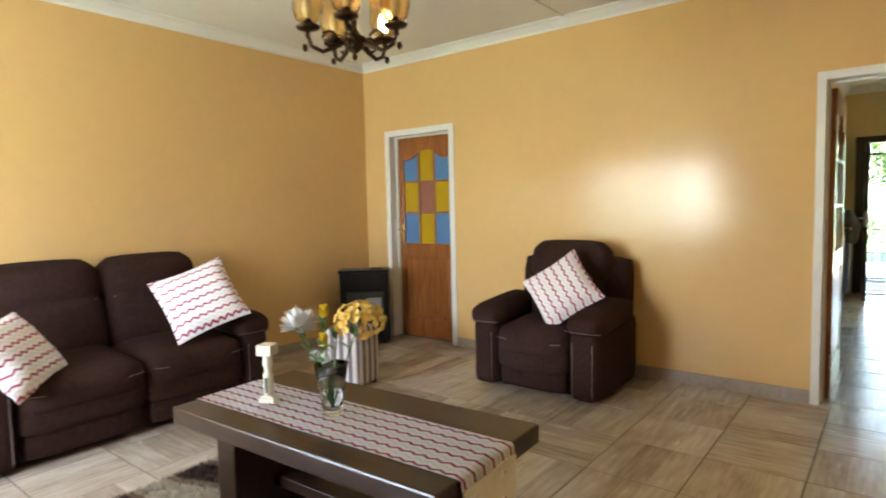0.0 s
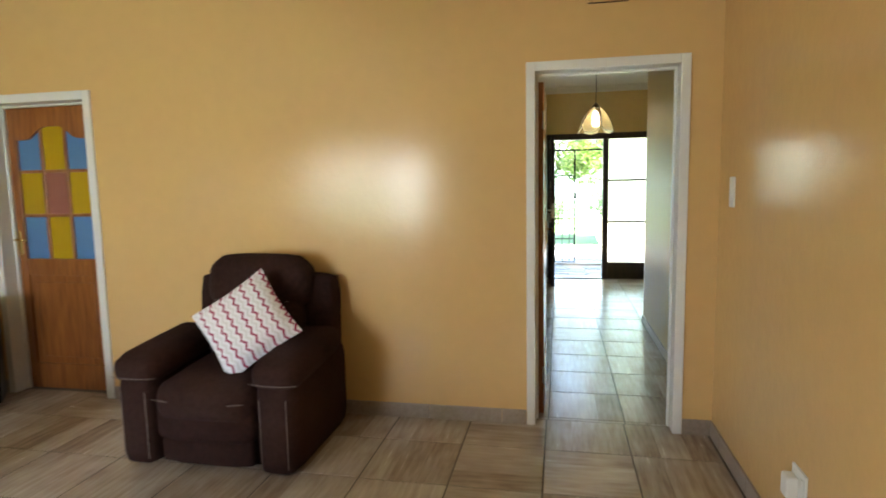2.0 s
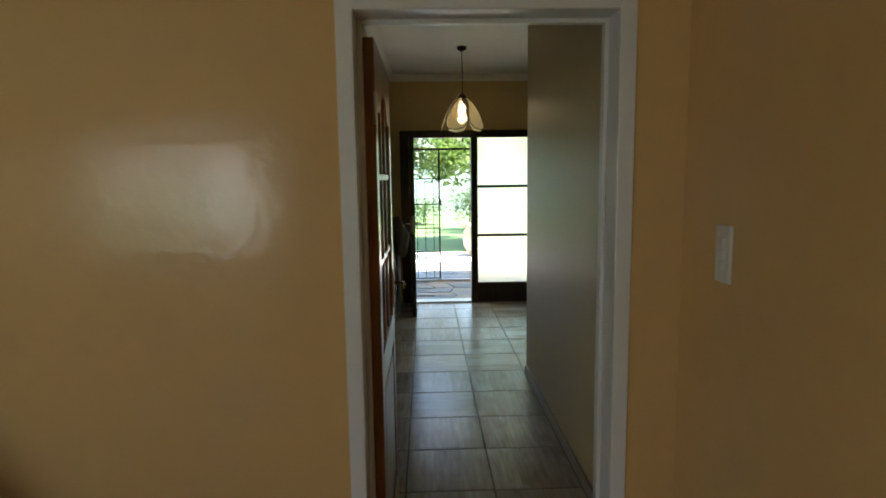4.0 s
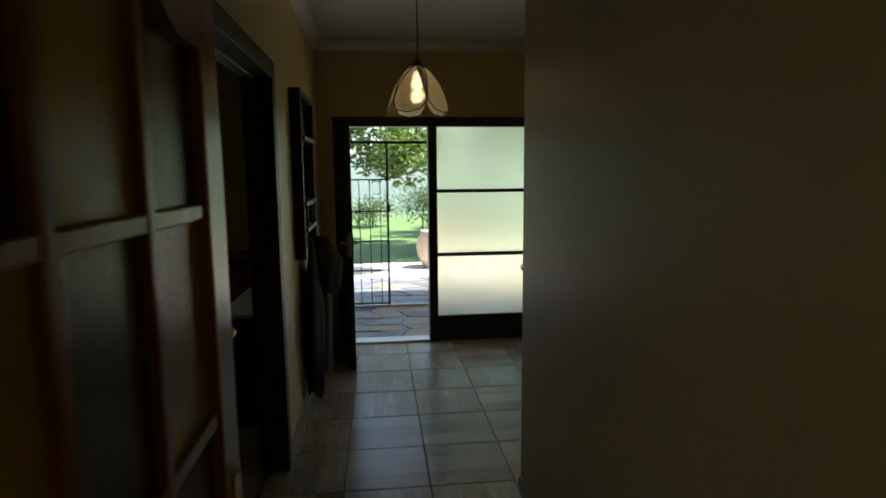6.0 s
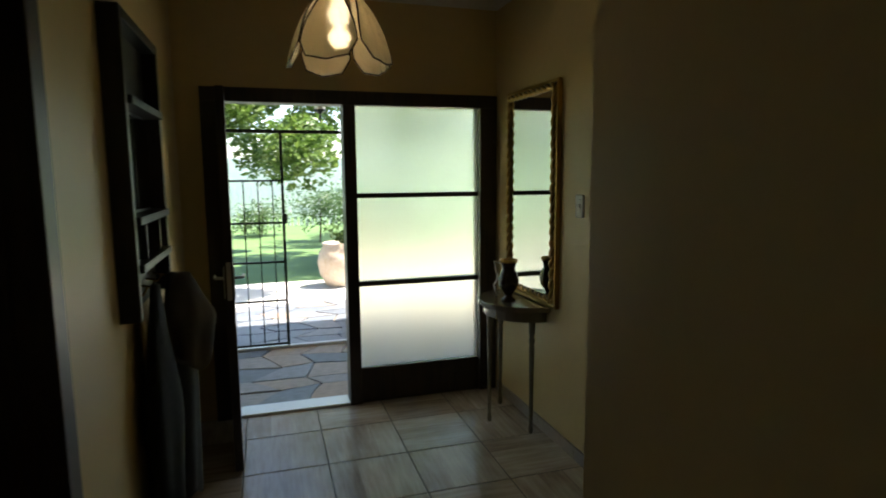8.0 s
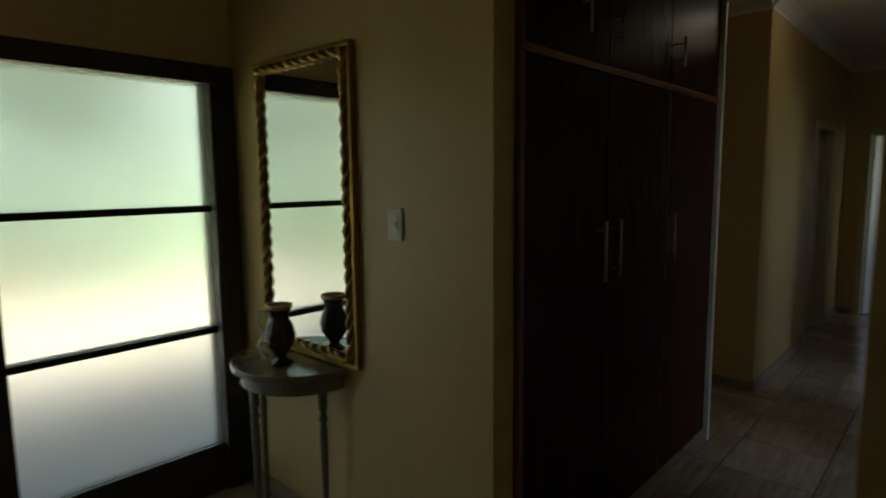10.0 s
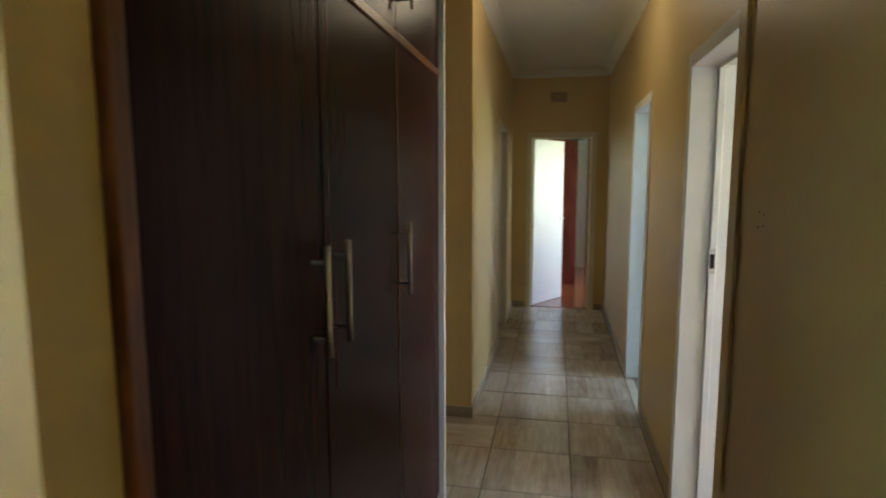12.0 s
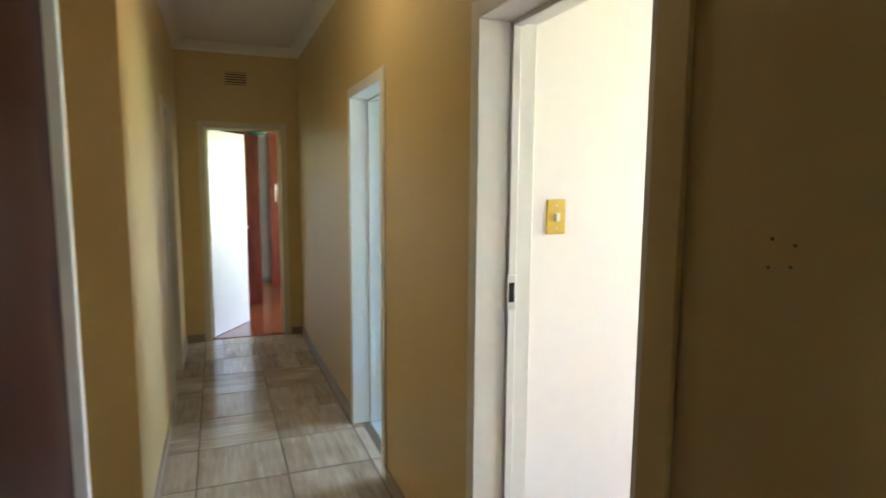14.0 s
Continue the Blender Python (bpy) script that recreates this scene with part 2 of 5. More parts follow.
# ---- setting ----
H = 2.80
XL, XR, YA, YB = -3.75, 1.28, 4.815, -0.75
XW, XP, YF, XM = 0.05, 1.285, 10.25, 2.152
YC, YS, YN, XE = 7.55, 7.505, 8.60, 8.635
wall("wall_living_north", "y", YA, 0.16, XL - 0.2, 1.49, YELLOW, "glossy yellow painted plaster wall with two doorways", [(0.283, 1.088, 0, 2.07), (-3.42, -2.625, 0, 2.055)])
wall("wall_living_west", "x", XL, -0.2, YB, YA, YELLOW, "glossy yellow painted plaster wall behind the sofa")
wall("wall_living_east", "x", XR, 0.2, YB, YA, YELLOW, "glossy yellow painted plaster wall with light switch")
wall("wall_living_south", "y", YB, -0.2, XL - 0.2, XR + 0.2, YELLOW, "yellow wall with a wide window", [(-3.7, -1.6, 0.75, 2.0)])
solid("ceiling_living", boxes((XL - 0.2, XR + 0.2, YB - 0.2, YA + 0.16, H, H + 0.1), (-1.46, -1.43, YB, YA, H - 0.012, H), (XL, XR, 2.02, 2.05, H - 0.011, H), bevel=0.004), CEIL, "white painted ceiling boards with cover strips", "ceiling")
solid("ceiling_hall", boxes((-3.6, 12.1, YA + 0.16, YF + 0.2, H + 0.001, H + 0.1), (1.49, 4.75, 4.05, YA + 0.16, H + 0.001, H + 0.1)), CEIL, "white painted ceiling over hall and corridor", "ceiling")
wall("wall_passage_west", "x", XW, -0.12, YA + 0.16, YF, CREAM, "cream painted wall with the kitchen double doorway", [(6.02, 7.90, 0, 2.13)])
wall("wall_passage_east", "x", XP, 0.2, YA + 0.16, YC, CREAM, "cream painted passage wall")
wall("wall_hall_north", "y", YF, 0.2, -3.6, XM + 0.2, CREAM, "cream wall round the front door and kitchen window", [(0.19, XM - 0.004, -0.1, 2.14), (-2.35, -0.85, 1.09, 1.93)])
wall("wall_hall_mirror", "x", XM, 0.112, 8.615, YF, CREAM, "cream wall with gilt mirror")
wall("wall_corridor_south", "y", YS, -0.18, 3.595, XE, CREAM, "cream corridor wall with two doorways", [(3.625, 4.424, 0, 2.055), (5.54, 6.267, 0, 2.055)])
wall("wall_corridor_corner", "y", YC, -0.20, XP + 0.2, 3.575, CREAM, "cream wall at the corner of passage and corridor")
wall("wall_corridor_north", "y", YN, 0.12, 5.26, XE, CREAM, "cream corridor wall with a side doorway", [(7.0, 7.8, 0, 2.05)])
wall("wall_recess_east", "x", 5.26, 0.12, YN + 0.12, 9.4, CREAM, "cream wall returning into the recess")
wall("wall_recess_north", "y", 9.4, 0.12, 2.264, 5.4, CREAM, "cream wall at the back of the recess")
wall("wall_corridor_end", "x", XE, 0.12, 6.0, 9.4, CREAM, "cream wall closing the corridor above a doorway", [(7.67, 8.385, 0, 2.05)])
solid("trim_corner_strip", boxes((3.50, 3.577, YC, YC + 0.012, 0, 2.8), bevel=0.003), CREAM, "cream painted strip at the wall corner", "trim")
# rooms beyond the doorways
wall("wall_kitchen_west", "x", -3.5, -0.1, YA + 0.16, YF, CREAM, "cream kitchen wall")
wall("wall_kitchen_south", "y", 5.4, -0.1, -3.5, XW - 0.12, CREAM, "cream kitchen wall")
wall("wall_study_east", "x", 4.56, 0.1, 4.2, YS - 0.18, WHITEWALL, "plain white wall with a yellow light switch")
wall("wall_study_south", "y", 4.2, -0.1, 1.485, 4.66, WHITEWALL, "white wall with a window", [(2.6, 4.1, 0.85, 2.05)])
wall("wall_study_west", "x", 1.487, 0.1, 4.2, YC - 0.2, WHITEWALL, "white wall of the side room")
BLUETILE = material("pale_blue_wall_tile", (0.55, 0.68, 0.78), 0.2, vary=0.05)
wall("wall_bathroom_east", "x", 6.95, 0.1, 5.2, YS - 0.18, BLUETILE, "pale blue bathroom wall")
wall("wall_bathroom_west", "x", 4.75, -0.07, 5.2, YS - 0.18, BLUETILE, "pale blue bathroom wall")
wall("wall_bathroom_south", "y", 5.2, -0.1, 4.68, 7.05, BLUETILE, "pale blue bathroom wall with a window", [(5.45, 6.25, 1.1, 2.05)])
wall("wall_bedroom_east", "x", 12.0, 0.1, 5.2, 9.4, WHITEWALL, "white bedroom wall behind fitted cupboards")
wall("wall_bedroom_south", "y", 5.2, -0.1, XE + 0.12, 12.1, WHITEWALL, "white bedroom wall with a window", [(9.2, 10.7, 0.85, 2.05)])
wall("wall_bedroom_north", "y", 9.4, 0.1, XE + 0.12, 12.1, WHITEWALL, "white bedroom wall")
wall("wall_north_closing", "y", 9.52, 0.08, 2.264, XE + 0.12, CREAM, "plain wall closing the house behind the recess")
REDFLOOR = wood("polished_red_wood_floor", (0.16, 0.035, 0.012), (0.30, 0.085, 0.03), 0.22, (1.2, 12, 12), coat=0.3)
solid("floor_bedroom", boxes((XE + 0.06, 12.1, 5.1, 9.5, -0.1, 0.004)), REDFLOOR, "polished red-brown wooden floor", "floor")
solid("floor_study", boxes((1.5, 4.66, 4.1, YS - 0.1, -0.1, 0.004)), REDFLOOR, "polished red-brown wooden floor", "floor")
solid("floor_bathroom", boxes((4.66, 7.05, 5.1, YS - 0.1, -0.1, 0.0)), BLUETILE, "pale blue bathroom floor", "floor")


def cornice(name, runs):
    """Coved plaster moulding; runs of (x0, y0, x1, y1, nx, ny), n pointing into the room."""
    prof = [(0.0, 0.0), (0.006, 0.0), (0.008, 0.018), (0.02, 0.03), (0.045, 0.055), (0.062, 0.066), (0.075, 0.07), (0.075, 0.08), (0.0, 0.08)]
    bm = bmesh.new()
    for x0, y0, x1, y1, nx, ny in runs:
        ends = []
        for x, y in ((x0, y0), (x1, y1)):
            ends.append([bm.verts.new((x + nx * d, y + ny * d, H - 0.08 + z)) for d, z in prof])
        for i in range(len(prof)):
            j = (i + 1) % len(prof)
            bm.faces.new((ends[0][i], ends[0][j], ends[1][j], ends[1][i]))
        bm.faces.new(ends[0]), bm.faces.new(ends[1][::-1])
    bmesh.ops.recalc_face_normals(bm, faces=bm.faces)
    return solid(name, bm, CEIL, "white coved plaster cornice", "cornice")


cornice("trim_cornice_living", [(XL, YA, XR, YA, 0, -1), (XL, YB, XL, YA, 1, 0), (XR, YB, XR, YA, -1, 0), (XL, YB, XR, YB, 0, 1)])
cornice("trim_cornice_hall", [(XW, YA + 0.16, XW, YF, 1, 0), (XW, YF, XM, YF, 0, -1), (XM, 8.615, XM, YF, -1, 0), (XP, YA + 0.16, XP, YC, -1, 0), (XP, YC, 3.575, YC, 0, 1)])
cornice("trim_cornice_corridor", [(3.60, YS, XE, YS, 0, 1), (5.26, YN, XE, YN, 0, -1), (XE, YS, XE, YN, -1, 0), (5.26, YN, 5.26, 9.4, -1, 0)])


def skirting(name, runs, height, mat, label, thick=0.012, piece=0.447):
    """Tile skirting in separate lengths with joints; runs as for the cornice."""
    root = tagged(new(name), label, "baseboard", kind="structure")
    for x0, y0, x1, y1, nx, ny in runs:
        length = math.hypot(x1 - x0, y1 - y0)
        ux, uy = (x1 - x0) / length, (y1 - y0) / length
        s = 0.0
        while s < length - 0.01:
            e = min(s + piece, length)
            a, b2 = s + 0.0015, e - 0.0015
            xs, ys = sorted((x0 + ux * a, x0 + ux * b2)), sorted((y0 + uy * a, y0 + uy * b2))
            if nx:
                xs = sorted((x0, x0 + nx * thick))
            else:
                ys = sorted((y0, y0 + ny * thick))
            part("skirting_tile", boxes((xs[0], xs[1], ys[0], ys[1], 0.0, height), bevel=0.002), mat, root)
            s = e


skirting("baseboard_living", [(-2.58, YA, 0.25, YA, 0, -1), (1.122, YA, XR, YA, 0, -1), (XR, YB, XR, YA - 0.012, -1, 0), (XL, YB, XL, YA, 1, 0), (XL + 0.012, YA, -3.465, YA, 0, -1)], 0.088, SKIRT, "wood-look tile skirting with joints")
skirting("baseboard_hall", [(XP, YA + 0.2, XP, YC, -1, 0), (XM, 8.615, XM, YF - 0.06, -1, 0), (XW, 7.98, XW, YF - 0.06, 1, 0), (XP, YC, 3.5, YC, 0, 1)], 0.075, SKIRT, "wood-look tile skirting in the hall")
skirting("baseboard_corridor", [(4.47, YS, 5.495, YS, 0, 1), (6.312, YS, XE, YS, 0, 1), (5.26, YN, 6.955, YN, 0, -1), (7.845, YN, XE, YN, 0, -1), (5.26, YN - 0.012, 5.26, 9.4, -1, 0), (XE, YN - 0.012, XE, 8.43, -1, 0), (XE, 7.62, XE, YS + 0.012, -1, 0)], 0.075, SKIRT, "wood-look tile skirting along the corridor")


def door_frame(name, axis, face, depth, a0, a1, top, mat, label, wide=0.04, proud=0.012, other=True):
    """Pressed-steel or timber door frame: jamb linings, rebate stop and flat faces on each side. depth is signed, away from the face."""
    root = tagged(new(name), label, "door frame", kind="structure")
    s = 1 if depth > 0 else -1

    def put(nm, p0, p1, b0, b1, z0, z1):
        b0, b1 = sorted((b0, b1))
        row = (p0, p1, b0, b1, z0, z1) if axis == "y" else (b0, b1, p0, p1, z0, z1)
        part(nm, boxes(row, bevel=0.003), mat, root)

    f, g = face - s * proud, face + depth + s * proud
    t = 0.018
    for nm, p, q in (("jamb", a0 - wide, a0 + t), ("jamb", a1 - t, a1 + wide)):
        put(nm, p, q, f, g, 0.0, top + wide)
    put("head", a0 + t, a1 - t, f, g, top - t, top + wide)
    mid = face + depth * 0.55
    put("stop", a0 + t, a0 + t + 0.014, mid, mid + s * 0.03, 0, top - t)
    put("stop", a1 - t - 0.014, a1 - t, mid, mid + s * 0.03, 0, top - t)
    put("stop", a0 + t + 0.014, a1 - t - 0.014, mid, mid + s * 0.03, top - t - 0.014, top - t)
    return root


WARMWHITE = material("cream_gloss_paint", (0.66, 0.60, 0.45), 0.35, vary=0.04)
door_frame("door_frame_passage", "y", YA, 0.16, 0.283, 1.088, 2.07, WHITE, "white gloss painted steel door frame", wide=0.032)
door_frame("door_frame_corner", "y", YA, 0.16, -3.42, -2.625, 2.055, WHITE, "white gloss painted steel door frame round a closed door")
fD = door_frame("door_frame_study", "y", YS, -0.18, 3.625, 4.424, 2.055, WHITE, "white painted steel door frame with strike plate")
door_frame("door_frame_bathroom", "y", YS, -0.18, 5.54, 6.267, 2.055, WHITE, "white painted steel door frame")
door_frame("door_frame_bedroom", "x", XE, 0.12, 7.67, 8.385, 2.05, WARMWHITE, "cream painted steel door frame")
door_frame("door_frame_side", "y", YN, 0.12, 7.0, 7.8, 2.05, WARMWHITE, "cream painted steel door frame")
door_frame("door_frame_kitchen", "x", XW, -0.12, 6.02, 7.90, 2.13, FRAMEWOOD, "dark varnished timber frame of the kitchen doors", wide=0.07, proud=0.018)
part("strike_plate", boxes((4.3895, 4.3915, YS - 0.125, YS - 0.095, 1.13, 1.245), bevel=0.0008), CHROME, fD, "steel strike plate")
part("strike_hole", boxes((4.3885, 4.3895, YS - 0.12, YS - 0.10, 1.155, 1.22)), BLACKMETAL, fD)

# ---- things: living room ----
def zigzag_material(name, period, amp, wave, along="x", colours=((0.86, 0.84, 0.86), (0.36, 0.035, 0.10), (0.72, 0.69, 0.68))):
    """Printed cotton with zigzag lines: bold maroon lines with grey ones between."""
    m = bpy.data.materials.new(name)
    m.use_nodes = True
    nt = m.node_tree
    n, l = nt.nodes, nt.links
    b = n["Principled BSDF"]
    b.inputs["Roughness"].default_value = 0.9
    co, sep = n.new("ShaderNodeTexCoord"), n.new("ShaderNodeSeparateXYZ")
    l.new(co.outputs["Object"], sep.inputs[0])

    def calc(op, a, c=0.0):
        k = n.new("ShaderNodeMath")
        k.operation = op
        for s, v in zip(k.inputs, (a, c)):
            if isinstance(v, (int, float)):
                s.default_value = v
            else:
                l.new(v, s)
        return k.outputs[0]

    u, v = (sep.outputs[0], sep.outputs[1]) if along == "x" else (sep.outputs[1], sep.outputs[0])
    zz = calc("MULTIPLY", calc("PINGPONG", calc("ADD", u, 10.0), wave / 2), 2 * amp / wave)
    ph = calc("FRACT", calc("DIVIDE", calc("ADD", calc("ADD", v, zz), 10.0), period))
    bold = calc("LESS_THAN", ph, 0.21)
    thin = calc("MULTIPLY", calc("GREATER_THAN", ph, 0.52), calc("LESS_THAN", ph, 0.70))
    t = n.new("ShaderNodeTexNoise")
    t.inputs["Scale"].default_value = 350
    l.new(co.outputs["Object"], t.inputs["Vector"])
    mixes = []
    prev = None
    for fac, c in ((thin, colours[2]), (bold, colours[1])):
        mx = n.new("ShaderNodeMix")
        mx.data_type = "RGBA"
        l.new(fac, mx.inputs[0])
        mx.inputs[7].default_value = (*c, 1)
        if prev is None:
            mx.inputs[6].default_value = (*colours[0], 1)
        else:
            l.new(prev, mx.inputs[6])
        prev = mx.outputs[2]
    l.new(prev, b.inputs["Base Color"])
    u2 = n.new("ShaderNodeBump")
    u2.inputs["Strength"].default_value, u2.inputs["Distance"].default_value = 0.3, 0.002
    l.new(t.outputs[0], u2.inputs["Height"]), l.new(u2.outputs[0], b.inputs["Normal"])
    return m


SUEDE = material("dark_brown_suede_fabric", (0.052, 0.025, 0.021), 0.9, colour2=(0.014, 0.007, 0.006), scale=6, bump=0.35, bump_scale=420, spec=0.12)
THREAD = material("pale_seam_thread", (0.30, 0.24, 0.21), 0.9)
ZIGZAG = zigzag_material("zigzag_cushion_cotton", 0.062, 0.017, 0.05)
ZIGRUN = zigzag_material("zigzag_runner_cotton", 0.058, 0.013, 0.055)
TABLEWOOD = wood("dark_walnut_table", (0.014, 0.007, 0.004), (0.034, 0.017, 0.009), 0.30, (1.2, 14, 14), coat=0.08)


def seam(points, parent, r=0.0018):
    part("seam", tube(points, r, 5), THREAD, parent)


def recliner_arm(root, x, w, depth, h, front):
    """An arm: padded upright side and a fat overhanging pad on it. Local x across, front at -y."""
    side = part("arm_side", cushion_bm(w, depth, h, 5, 0.3, 0.06), SUEDE, root, smooth=True, at=pose(x, front + depth / 2 + 0.02, h / 2 + 0.015))
    pad = part("arm_pad", cushion_bm(w + 0.05, depth * 0.86, 0.16, 6, 0.9, 0.075), SUEDE, root, smooth=True, at=pose(x, front + depth * 0.44, h + 0.045, 5))
    s = w / 2 - 0.035
    for sx in (-s, s):
        seam([(sx, -depth / 2 - 0.002, z * h / 10 - h / 2) for z in range(1, 9)], side)
    seam([(-w / 2 - 0.02 + (w + 0.04) * i / 8, -depth * 0.43 - 0.004 + 0.02 * (abs(i - 4) / 4) ** 3, -0.03) for i in range(9)], pad)


def reclining_seat(name, m, seats, seat_w, label, category):
    """A padded recliner; seats side by side. Origin on the floor in the middle; front at -y."""
    root = thing(name, m, label, category)
    arm_w, depth = 0.21, 0.86
    inner = seats * seat_w
    front = -depth / 2
    part("base", boxes((-inner / 2, inner / 2, front + 0.10, depth / 2 - 0.06, 0.03, 0.30), bevel=0.02), SUEDE, root)
    for i in range(seats):
        x = -inner / 2 + seat_w * (i + 0.5)
        st = part("seat", cushion_bm(seat_w - 0.01, 0.64, 0.22, 7, 1.2, 0.09), SUEDE, root, smooth=True, at=pose(x, front + 0.31, 0.385, 4))
        seam([(-seat_w / 2 + 0.03 + (seat_w - 0.06) * k / 10, -0.325, 0.035 - 0.02 * math.sin(math.pi * k / 10)) for k in range(11)], st)
        part("front_panel", cushion_bm(seat_w - 0.02, 0.12, 0.24, 5, 0.8, 0.05), SUEDE, root, smooth=True, at=pose(x, front + 0.07, 0.285))
        part("footrest", cushion_bm(seat_w - 0.05, 0.09, 0.15, 4, 0.6, 0.035), SUEDE, root, smooth=True, at=pose(x, front + 0.075, 0.115))
        part("backrest", cushion_bm(seat_w - 0.01, 0.24, 0.42, 7, 1.2, 0.10), SUEDE, root, smooth=True, at=pose(x, 0.17, 0.62, -12))
        hd = part("headrest", cushion_bm(seat_w + (0.06 if seats == 1 else -0.01), 0.26, 0.32, 7, 1.0, 0.11), SUEDE, root, smooth=True, at=pose(x, 0.25, 0.875, -10))
        seam([(-seat_w / 2 + 0.05 + (seat_w - 0.1) * k / 8, -0.125, -0.11) for k in range(9)], hd)
    w = inner + (0.31 if seats == 1 else 0.02)
    part("back_frame", cushion_bm(w, 0.20, 0.86, 6, 0.4, 0.06), SUEDE, root, smooth=True, at=pose(0, 0.325, 0.49, -4))
    for sx in (-1, 1):
        recliner_arm(root, sx * (inner / 2 + arm_w / 2), arm_w, 0.76, 0.50, front)
    for sx in (-1, 1):
        for y in (front + 0.18, depth / 2 - 0.15):
            part("foot", boxes((sx * (inner / 2) - 0.03, sx * (inner / 2) + 0.03, y - 0.03, y + 0.03, 0, 0.04), bevel=0.006), BLACKMETAL, root)
    return root


reclining_seat("recliner_armchair", pose(-1.305, 4.345, 0, 0, 0, 0), 1, 0.56, "dark brown suede recliner armchair against the yellow wall", "armchair")
reclining_seat("sofa", pose(-3.24, 2.05, 0, 0, 0, 90), 2, 0.65, "dark brown suede two-seater recliner sofa with pale seams", "sofa")


def throw_cushion(m, label, w=0.44):
    root = thing("throw_cushion", m, label, "cushion", "zigzag cushions")
    bm = bmesh.new()
    bmesh.ops.create_grid(bm, x_segments=14, y_segments=14, size=1)
    for v in list(bm.verts):
        x, y = v.co.x, v.co.y
        pinch = 1 - 0.07 * (1 - (x * x * y * y)) * max(abs(x), abs(y)) ** 3
        v.co = (x * w / 2 * pinch, y * w / 2 * pinch, 0.075 * ((1 - x ** 4) * (1 - y ** 4)) ** 0.6 + 0.006 * noise.noise((x * 3, y * 3, w)))
    top = list(bm.verts)
    dup = bmesh.ops.duplicate(bm, geom=bm.faces[:])["geom"]
    for g in dup:
        if isinstance(g, bmesh.types.BMVert):
            g.co.z *= -1
    bmesh.ops.remove_doubles(bm, verts=bm.verts, dist=1e-4)
    bmesh.ops.recalc_face_normals(bm, faces=bm.faces)
    part("cover", bm, ZIGZAG, root, smooth=True)
    h = w / 2
    k = 0.985
    pts = []
    for a, b in (((-h, -h), (h, -h)), ((h, -h), (h, h)), ((h, h), (-h, h)), ((-h, h), (-h, -h))):
        for i in range(9):
            t = i / 9
            x, y = a[0] + (b[0] - a[0]) * t, a[1] + (b[1] - a[1]) * t
            x1, y1 = x / h, y / h
            p = 1 - 0.07 * (1 - (x1 * x1 * y1 * y1))
            pts.append((x * p, y * p, 0))
    part("piping", tube(pts + [pts[0]], 0.004, 5), ZIGZAG, root)
    return root


throw_cushion(pose(-1.195, 4.205, 0.72, 62, 0, 6) @ pose(0, 0, 0, 0, 0, 128), "white cotton cushion with maroon zigzags, propped on the armchair")
throw_cushion(pose(-2.97, 2.48, 0.75, 0, 0, 60) @ pose(0, 0, 0, 56, 0, 0) @ pose(0, 0, 0, 0, 0, 22), "white cotton cushion with maroon zigzags on the sofa arm", 0.48)
throw_cushion(pose(-2.94, 1.44, 0.60, 0, 0, 125) @ pose(0, 0, 0, 52, 0, 0) @ pose(0, 0, 0, 0, 0, 8), "white cotton cushion with maroon zigzags leaning on the far arm")

# coffee table, its runner, vase and figure
TM = pose(-0.378, 2.385, 0, 0, 0, 2.6) @ pose(-0.70, -0.33, 0)
table = thing("coffee_table", TM, "low dark walnut coffee table with a thick top", "table")
part("tabletop", boxes((-0.70, 0.70, -0.33, 0.33, 0.425, 0.50), bevel=0.008), TABLEWOOD, table)
for sx in (-1, 1):
    part("leg", boxes((sx * 0.45 - 0.06, sx * 0.45 + 0.06, -0.25, 0.25, 0.02, 0.425), bevel=0.006), TABLEWOOD, table)
part("stretcher", boxes((-0.39, 0.39, -0.05, 0.05, 0.12, 0.17), bevel=0.004), TABLEWOOD, table)


def runner():
    bm = bmesh.new()
    w, rows = 0.165, []
    path = [(-0.70 + 1.40 * i / 40, 0.503) for i in range(41)] + [(0.708, 0.495), (0.711, 0.47)] + [(0.711 + 0.004 * math.sin(i), 0.47 - 0.02 * i) for i in range(1, 8)]
    for i, (x, z) in enumerate(path):
        hang = max(0, i - 41)
        rows.append([bm.verts.new((x + (0.010 * math.sin(j * 1.1) * hang / 8), -0.05 + w * (j / 5 - 1), z + 0.0012 * noise.noise((x * 9, j, 0)))) for j in range(11)])
    for p, q in zip(rows, rows[1:]):
        for j in range(10):
            bm.faces.new((p[j], p[j + 1], q[j + 1], q[j]))
    bmesh.ops.solidify(bm, geom=bm.faces[:], thickness=-0.0025)
    bmesh.ops.recalc_face_normals(bm, faces=bm.faces)
    ob = thing("table_runner", TM, "white zigzag cotton runner hanging over the table end", "table runner")
    part("cloth", bm, ZIGRUN, ob, smooth=True)
    part("end_border", boxes((0.7135, 0.717, -0.213, 0.113, 0.31, 0.47), bevel=0.001), material("cream_border_cotton", (0.74, 0.70, 0.62), 0.9, colour2=(0.55, 0.50, 0.44), scale=40), ob, "cream patterned border")


